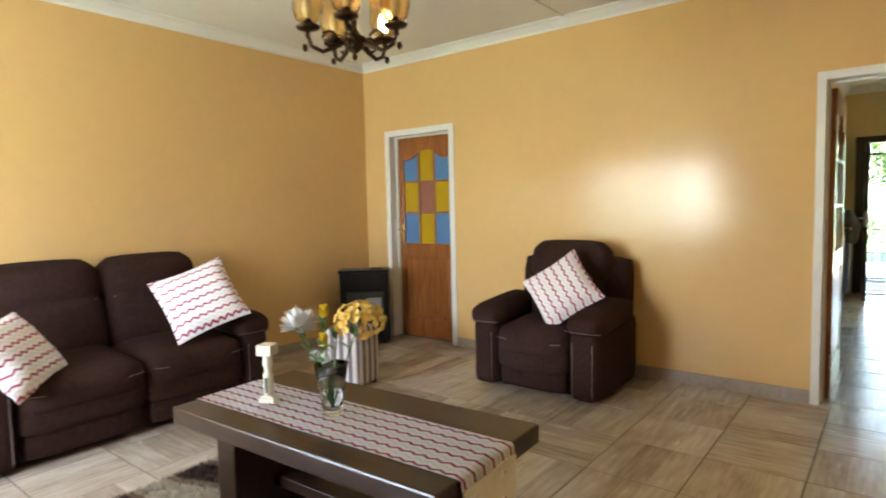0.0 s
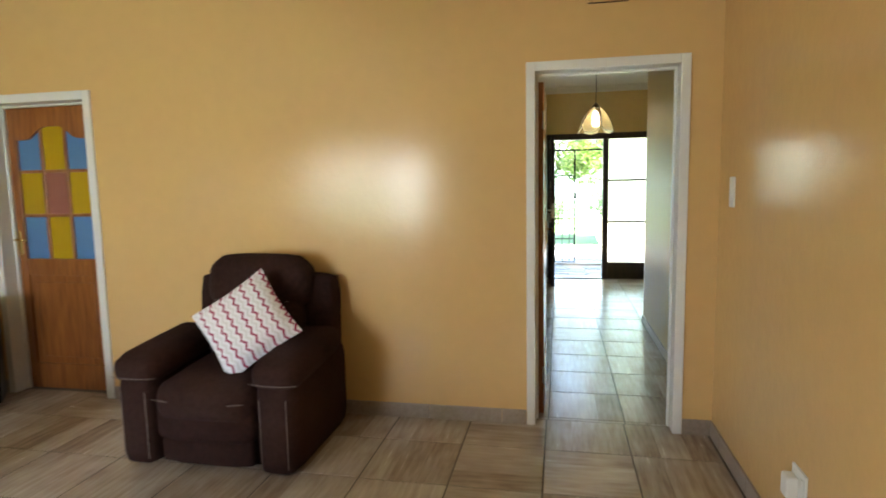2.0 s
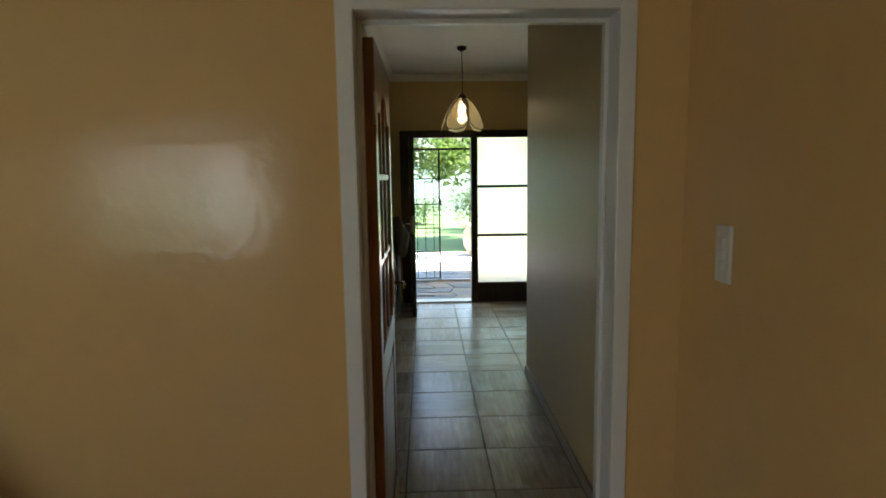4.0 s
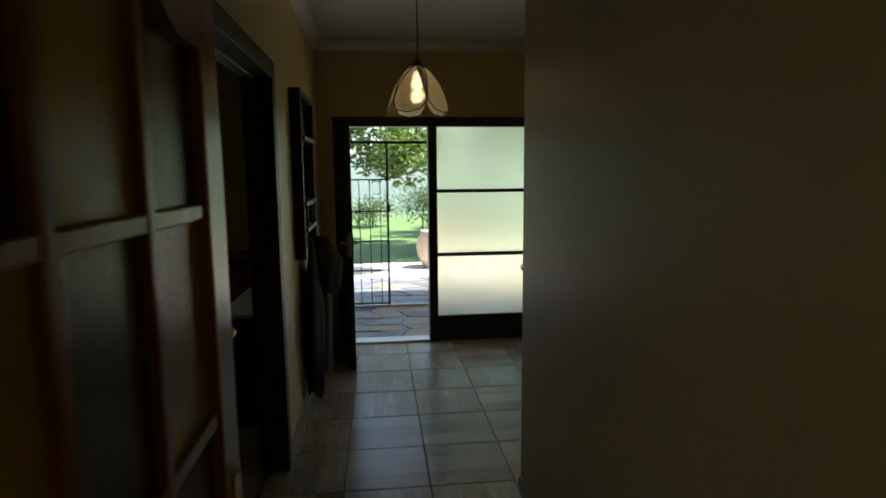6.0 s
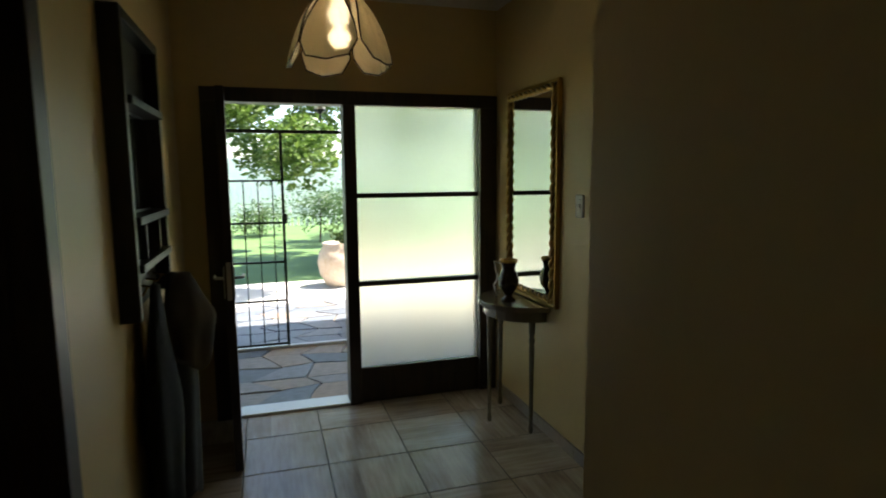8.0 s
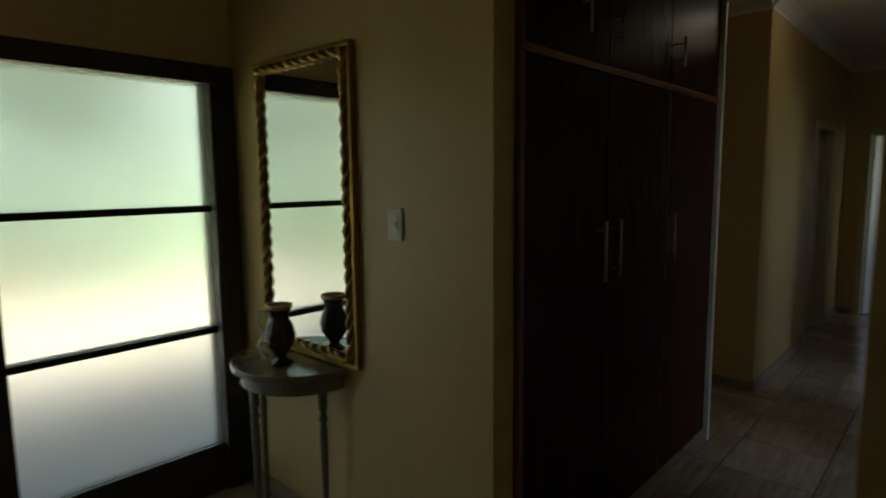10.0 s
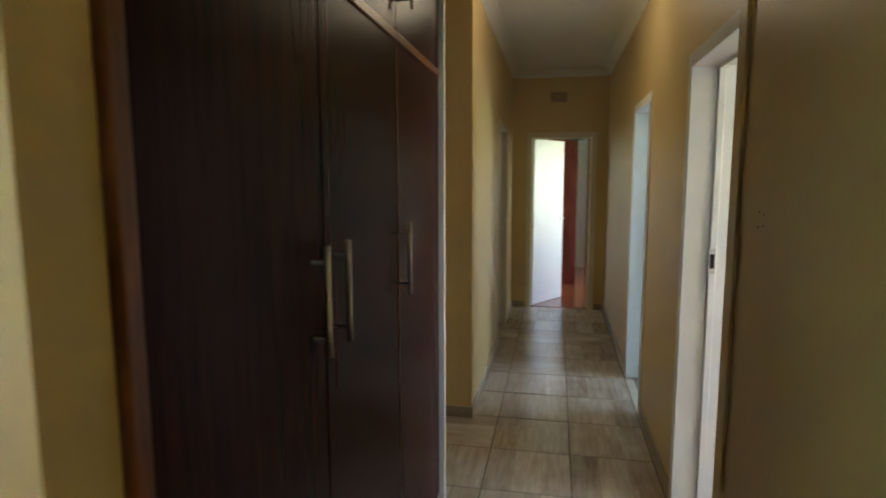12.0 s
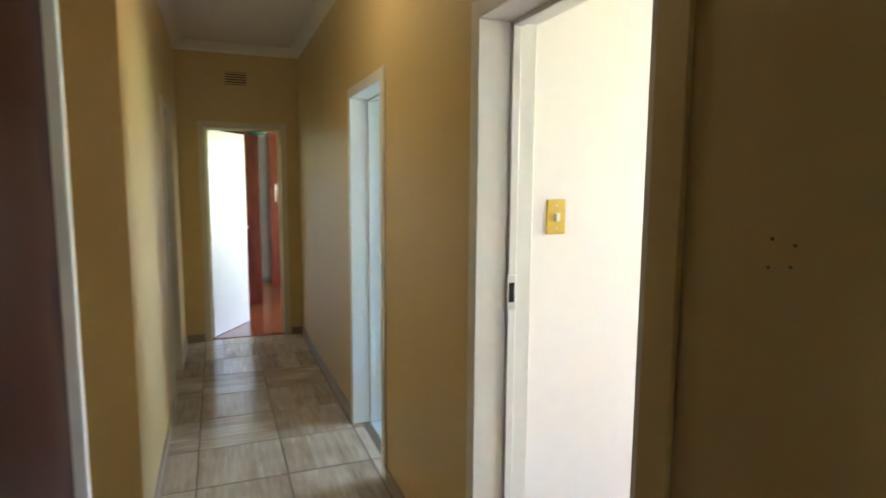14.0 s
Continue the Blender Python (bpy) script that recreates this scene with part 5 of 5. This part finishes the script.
for dx, dz in ((0, 0), (0.035, 0.006), (0.004, -0.03), (0.038, -0.035)):
    sc = thing("wall_plug", pose(3.30 + dx, YC, 1.46 + dz), "small drilled plug hole in the painted wall", "plug hole", "old fixing holes")
    part("plug", lathe([(0.0028, 0), (0.002, 0.002)], 8), GROUT, sc, at=pose(0, 0.0, 0, -90))

# ---- outside ----
GRASS = material("lawn", (0.11, 0.19, 0.05), 0.9, colour2=(0.06, 0.12, 0.03), scale=4)
solid("ground", boxes((-300, 300, -300, 300, -0.6, -0.165)), GRASS, "sunlit green lawn reaching into the distance", "ground")
CONCRETE = material("pale_concrete_paving", (0.58, 0.55, 0.50), 0.85, colour2=(0.46, 0.43, 0.39), scale=2, bump=0.2)
solid("pavement_garden", boxes((-8, 14, 13.65, 15.6, -0.3, -0.06), bevel=0.01), CONCRETE, "pale sunlit concrete path round the porch", "pavement")
solid("porch_base", boxes((-4.5, 6, YF + 0.02, 13.75, -0.3, -0.025)), material("sandy_mortar", (0.34, 0.25, 0.17), 0.9, vary=0.2, scale=12), "mortar bed of the porch paving", "floor")
# Soffit is out of view; its paint is lightened to bounce light inwards.
solid("porch_roof", boxes((-4.5, 6, YF + 0.2, 12.7, 2.72, 2.9)), BOARD, "flat porch roof with pale soffit", "roof")
for x in (-4.3, 5.7):
    solid("porch_post", boxes((x - 0.1, x + 0.1, 12.3, 12.5, -0.02, 2.72), bevel=0.01), BOARD, "square pale porch post", "post", kind="thing")
for i, (nx, w0) in enumerate(((0.56, 0.9),)):
    g = thing("security_gate", pose(0.135, 11.8, 0), "dark steel bar security gate across the porch", "gate")
    part("top_rail", boxes((-2.0, 3.0, -0.015, 0.015, 1.97, 2.0)), BLACKMETAL, g)
    part("threshold_rail", boxes((-2.0, 3.0, -0.02, 0.02, -0.015, 0.02)), CHROME, g, "pale metal floor track")
    part("post", boxes((0.555, 0.58, -0.0125, 0.0125, 0.02, 1.97)), BLACKMETAL, g)
    part("post", boxes((-0.40, -0.375, -0.0125, 0.0125, 0.02, 1.97)), BLACKMETAL, g)
    for z in (0.03, 0.44, 0.80, 1.16, 1.54):
        part("cross_rail", boxes((-0.375, 0.555, -0.01, 0.01, z, z + 0.018)), BLACKMETAL, g)
    for k in range(7):
        part("bar", tube([(-0.27 + 0.125 * k, 0, 0.03), (-0.27 + 0.125 * k, 0, 1.55)], 0.006, 6), BLACKMETAL, g)
    part("lock_box", boxes((0.565, 0.60, -0.03, 0.03, 1.16, 1.25), bevel=0.004), BLACKMETAL, g)
ln = thing("porch_lantern", pose(1.07, 11.9, 0), "black porch lantern with clear panes", "lantern")
part("chain", tube([(0, 0, 2.42), (0, 0, 2.72)], 0.006, 6), BLACKMETAL, ln)
part("cap", lathe([(0.01, 2.44), (0.05, 2.40), (0.085, 2.37), (0.085, 2.36)], 6), BLACKMETAL, ln)
part("pane", lathe([(0.05, 2.20), (0.075, 2.36)], 6), material("white_lantern_glass", (0.8, 0.8, 0.78), 0.3), ln)
part("base", lathe([(0.004, 2.09), (0.014, 2.12), (0.012, 2.16), (0.06, 2.185), (0.055, 2.20)], 6), BLACKMETAL, ln)

pot = thing("garden_pot", pose(1.57, 15.05, -0.06), "large whitewashed garden pot with a leafy plant", "plant pot")
part("body", lathe([(0.16, 0), (0.20, 0.02), (0.29, 0.20), (0.32, 0.38), (0.29, 0.52), (0.23, 0.60), (0.25, 0.65), (0.23, 0.66), (0.20, 0.60), (0.05, 0.58)], 28), material("whitewashed_terracotta", (0.68, 0.60, 0.50), 0.8, colour2=(0.50, 0.34, 0.22), scale=5), pot, smooth=True)


def leaf_material(name, a, b):
    m = bpy.data.materials.new(name)
    m.use_nodes = True
    nt = m.node_tree
    bs = nt.nodes["Principled BSDF"]
    geo, ramp = nt.nodes.new("ShaderNodeNewGeometry"), nt.nodes.new("ShaderNodeValToRGB")
    ramp.color_ramp.elements[0].color, ramp.color_ramp.elements[1].color = (*a, 1), (*b, 1)
    nt.links.new(geo.outputs["Random Per Island"], ramp.inputs[0])
    nt.links.new(ramp.outputs[0], bs.inputs["Base Color"])
    bs.inputs["Roughness"].default_value = 0.4
    tr, mix = nt.nodes.new("ShaderNodeBsdfTranslucent"), nt.nodes.new("ShaderNodeMixShader")
    nt.links.new(ramp.outputs[0], tr.inputs[0])
    mix.inputs[0].default_value = 0.4
    nt.links.new(bs.outputs[0], mix.inputs[1]), nt.links.new(tr.outputs[0], mix.inputs[2])
    nt.links.new(mix.outputs[0], nt.nodes["Material Output"].inputs[0])
    return m


LEAF = leaf_material("sunlit_tree_leaves", (0.06, 0.12, 0.02), (0.17, 0.25, 0.05))
LEAF2 = leaf_material("shrub_leaves", (0.05, 0.10, 0.03), (0.15, 0.22, 0.08))
BARK = material("tree_bark", (0.12, 0.085, 0.06), 0.95, colour2=(0.05, 0.035, 0.025), scale=14, bump=0.6, bump_scale=40)


def crown(name, clumps, count, size, mat, parent, seed):
    """Many small folded leaves gathered in clumps (x, y, z, r)."""
    r = random.Random(seed)
    verts, faces = [], []
    for i in range(count):
        cx, cy, cz, cr = clumps[i % len(clumps)]
        d = Vector((r.gauss(0, 1), r.gauss(0, 1), r.gauss(0, 0.8))).normalized() * cr * r.random() ** 0.4
        p = Vector((cx, cy, cz)) + d
        e = Euler((r.uniform(-0.9, 0.9), r.uniform(-0.9, 0.9), r.uniform(0, 6.28))).to_matrix()
        s = size * r.uniform(0.6, 1.25)
        k = len(verts)
        for q in ((0, -s, 0), (s * 0.45, 0, s * 0.12), (0, s, -s * 0.1), (-s * 0.45, 0, s * 0.12)):
            verts.append(p + e @ Vector(q))
        faces += [(k, k + 1, k + 2), (k, k + 2, k + 3)]
    me = bpy.data.meshes.new(name)
    me.from_pydata(verts, [], faces)
    me.materials.append(mat)
    ob = new(name, me)
    ob.parent = parent
    return tagged(ob, kind="stuff")


def tree(x, y, seed, low, label, spread=2.6, count=14000, height=4.2, size=0.075, lean=0.0):
    r = random.Random(seed)
    root = thing("tree", pose(x, y, -0.17), label, "tree")
    part("trunk", tube([(0, 0, 0), (0.06, 0.02, height * 0.3), (0.0, 0.1, height * 0.6), (0.1, 0, height)], [0.17, 0.13, 0.11, 0.05], 10), BARK, root, smooth=True)
    clumps = []
    for k in range(9):
        a = k * 0.7 + r.uniform(-0.2, 0.2)
        e = (lean + math.cos(a) * spread * r.uniform(0.6, 1), math.sin(a) * spread * r.uniform(0.6, 1), height * r.uniform(0.75, 1.2))
        part("limb", tube([(0, 0.06, height * 0.5), (e[0] * 0.5, e[1] * 0.5, height * 0.85), e], [0.07, 0.045, 0.02], 7), BARK, root, smooth=True)
        clumps.append((*e, r.uniform(0.7, 1.0)))
    for k in range(34):
        a, d = r.uniform(0, 6.28), spread * r.uniform(0.3, 1.15)
        clumps.append((lean + math.cos(a) * d, math.sin(a) * d, r.uniform(low, height * 1.3), r.uniform(0.35, 0.7)))
    crown("crown", clumps, count, size, LEAF, root, seed)
    return root


tree(-1.7, 17.8, 3, 1.95, "leafy garden tree with branches hanging low", 2.9, 40000, lean=2.4)
tree(-4.2, 16.5, 8, 1.2, "leafy garden tree beside the kitchen window", 2.4, 14000, 3.6)
tree(5.6, 20.0, 12, 1.4, "leafy garden tree beyond the lawn", 2.8, 12000)
r0 = random.Random(5)
for i, (x, y, s) in enumerate(((-1.6, 16.6, 0.5), (-2.6, 17.2, 0.6), (2.6, 17.5, 0.6), (3.4, 18.6, 0.8), (-3.3, 13.9, 0.55), (-1.9, 13.8, 0.45), (1.9, 22, 0.9), (-1.0, 23, 0.9), (0.4, 24, 0.8), (3.2, 23.5, 1.0), (-3.0, 23, 1.0))):
    sh = thing("shrub", pose(x, y, -0.17), "rounded green shrub in the garden bed", "shrub", "garden shrubs")
    part("stems", tube([(0, 0, 0), (0.05, 0.02, s * 0.8), (0, 0.05, s * 1.3)], [0.03, 0.02, 0.01], 6), BARK, sh)
    crown("foliage", [(r0.uniform(-s, s) * 0.6, r0.uniform(-s, s) * 0.6, s * r0.uniform(0.3, 1.3), s * 0.6) for k in range(9)], 1400, 0.06, LEAF2, sh, 20 + i)
crown("foliage", [(r0.uniform(-0.22, 0.22), r0.uniform(-0.22, 0.22), 0.68 + r0.uniform(0, 0.16), 0.12) for k in range(9)], 420, 0.05, LEAF2, pot, 77)
fence = thing("fence", pose(0, 27, -0.17), "white palisade fence at the end of the garden", "fence")
part("rail", boxes((-14, 14, -0.02, 0.02, 0.35, 0.43)), WHITE, fence)
part("rail", boxes((-14, 14, -0.02, 0.02, 1.15, 1.23)), WHITE, fence)
bm = boxes((-0.05, 0.05, -0.045, -0.02, 0.05, 1.5), bevel=0.004)
pm = mesh_of("picket", bm, WHITE)
for k in range(140):
    o = new("picket", pm)
    o.parent = fence
    o.location = (-13.9 + 0.2 * k, 0, 0)
# Made-up pale slab stands in for the washed-out glare past the fence.
solid("garden_wall", boxes((-40, 40, 34, 34.3, -0.2, 2.4)), BOARD, "added pale backdrop standing for the glare behind the fence", "wall")

# crazy paving of the porch: slabs of slate in a jittered layout
SLATE = bpy.data.materials.new("blue_grey_slate")
SLATE.use_nodes = True
nt = SLATE.node_tree
ob_info, ramp, tx, mx = nt.nodes.new("ShaderNodeObjectInfo"), nt.nodes.new("ShaderNodeValToRGB"), nt.nodes.new("ShaderNodeTexNoise"), nt.nodes.new("ShaderNodeMix")
for pos, c in ((0.0, (0.10, 0.11, 0.13, 1)), (0.55, (0.17, 0.18, 0.20, 1)), (0.8, (0.24, 0.20, 0.17, 1)), (0.97, (0.30, 0.20, 0.13, 1))):
    e = ramp.color_ramp.elements.new(pos) if pos not in (0.0,) else ramp.color_ramp.elements[0]
    e.color = c
ramp.color_ramp.elements[-1].color = (0.26, 0.20, 0.15, 1)
tx.inputs["Scale"].default_value, tx.inputs["Detail"].default_value = 9, 6
mx.data_type, mx.blend_type = "RGBA", "OVERLAY"
mx.inputs[0].default_value = 0.5
nt.links.new(ob_info.outputs["Random"], ramp.inputs[0]), nt.links.new(ramp.outputs[0], mx.inputs[6]), nt.links.new(tx.outputs[0], mx.inputs[7])
nt.links.new(mx.outputs[2], nt.nodes["Principled BSDF"].inputs["Base Color"])
nt.nodes["Principled BSDF"].inputs["Roughness"].default_value = 0.5
paving = tagged(new("floor_porch"), "crazy paving of blue-grey slate slabs", "floor", kind="structure")
rp = random.Random(11)
NX, NY, PX, PY, SX, SY = 18, 12, -2.2, YF + 0.16, 0.37, 0.28
grid = [[(PX + SX * (i + (0.5 if j % 2 else 0)) + rp.uniform(-0.085, 0.085), PY + SY * j + (rp.uniform(-0.065, 0.065) if 0 < j < NY else 0)) for i in range(NX + 1)] for j in range(NY + 1)]
for j in range(NY):
    for i in range(NX):
        q = [grid[j][i], grid[j][i + 1], grid[j + 1][i + 1], grid[j + 1][i]]
        cx, cy = sum(p[0] for p in q) / 4, sum(p[1] for p in q) / 4
        poly = []
        for k in range(4):
            a, b = q[k], q[(k + 1) % 4]
            poly.append(a)
            poly.append(((a[0] + b[0]) / 2 + rp.uniform(-0.02, 0.02), (a[1] + b[1]) / 2 + rp.uniform(-0.02, 0.02)))
        bm = bmesh.new()
        h = rp.uniform(-0.004, 0.004)
        lo = [bm.verts.new(((x - cx) * 0.97, (y - cy) * 0.97, -0.03)) for x, y in poly]
        hi = [bm.verts.new(((x - cx) * 0.955, (y - cy) * 0.955, h - 0.006)) for x, y in poly]
        bm.faces.new(hi)
        for k in range(8):
            bm.faces.new((lo[k], lo[(k + 1) % 8], hi[(k + 1) % 8], hi[k]))
        bmesh.ops.recalc_face_normals(bm, faces=bm.faces)
        part("slab", bm, SLATE, paving, at=pose(cx, cy, 0))


# ---- floor tiles ----
def tiles(name, label, px, py, sx, sy, areas, seed, turns):
    """Square tiles in a grid with joints at px + k sx and py + k sy, cut at the edges of the areas (x0, x1, y0, y1)."""
    root = tagged(new(name), label, "floor", kind="structure")
    r = random.Random(seed)
    full, gap = {}, 0.0038

    def tile_mesh(w, d):
        key = (round(w, 3), round(d, 3))
        if key not in full:
            full[key] = mesh_of("tile", boxes((-w / 2, w / 2, -d / 2, d / 2, -0.012, 0.0), bevel=0.0018), TILE)
        return full[key]

    for x0, x1, ya, yb in areas:
        for i in range(math.floor((x0 - px) / sx), math.ceil((x1 - px) / sx)):
            for j in range(math.floor((ya - py) / sy), math.ceil((yb - py) / sy)):
                a, b = max(x0, px + i * sx) + gap, min(x1, px + (i + 1) * sx) - gap
                c, d = max(ya, py + j * sy) + gap, min(yb, py + (j + 1) * sy) - gap
                if b - a < 0.02 or d - c < 0.02:
                    continue
                ob = new("tile", None)
                turn = r.choice(turns)
                bpy.data.objects.remove(ob)
                ob = new("tile", tile_mesh(*((b - a, d - c) if not turn else (d - c, b - a))))
                ob.parent = root
                ob.matrix_local = pose((a + b) / 2, (c + d) / 2, 0, 0, 0, turn)
    return root


def bed(name, x0, x1, ya, yb, label):
    solid(name, boxes((x0, x1, ya, yb, -0.16, -0.0022)), GROUT, label, "floor")


bed("grout_bed_living", XL - 0.1, XR + 0.1, YB - 0.1, 4.9, "grey grout between the living room tiles")
bed("grout_bed_hall", -3.6, XE + 0.05, 4.9, YF + 0.02, "grey grout between the hall tiles")
tiles("floor_living", "wood-look porcelain floor tiles, glossy", 0.363, 4.042, 0.45, 0.45, [(XL, XR, YB, 4.9)], 1, (90, 90, 90, 90, 0))
tiles("floor_hall", "wood-look porcelain floor tiles, glossy", 0.375, 8.985, 0.45, 0.45, [(-0.05, XM + 0.03, 4.9, YF - 0.0)], 2, (90, 90, 90, 0))
tiles("floor_corridor", "wood-look porcelain floor tiles in the corridor", 4.85, 7.975, 0.45, 0.45, [(XM + 0.03, XE + 0.02, YS - 0.05, 9.4)], 3, (0, 0, 0, 0, 90))
tiles("floor_kitchen", "wood-look porcelain floor tiles in the kitchen", 0.375, 8.985, 0.45, 0.45, [(-3.5, -0.05, 5.4, YF)], 4, (90, 90, 0))
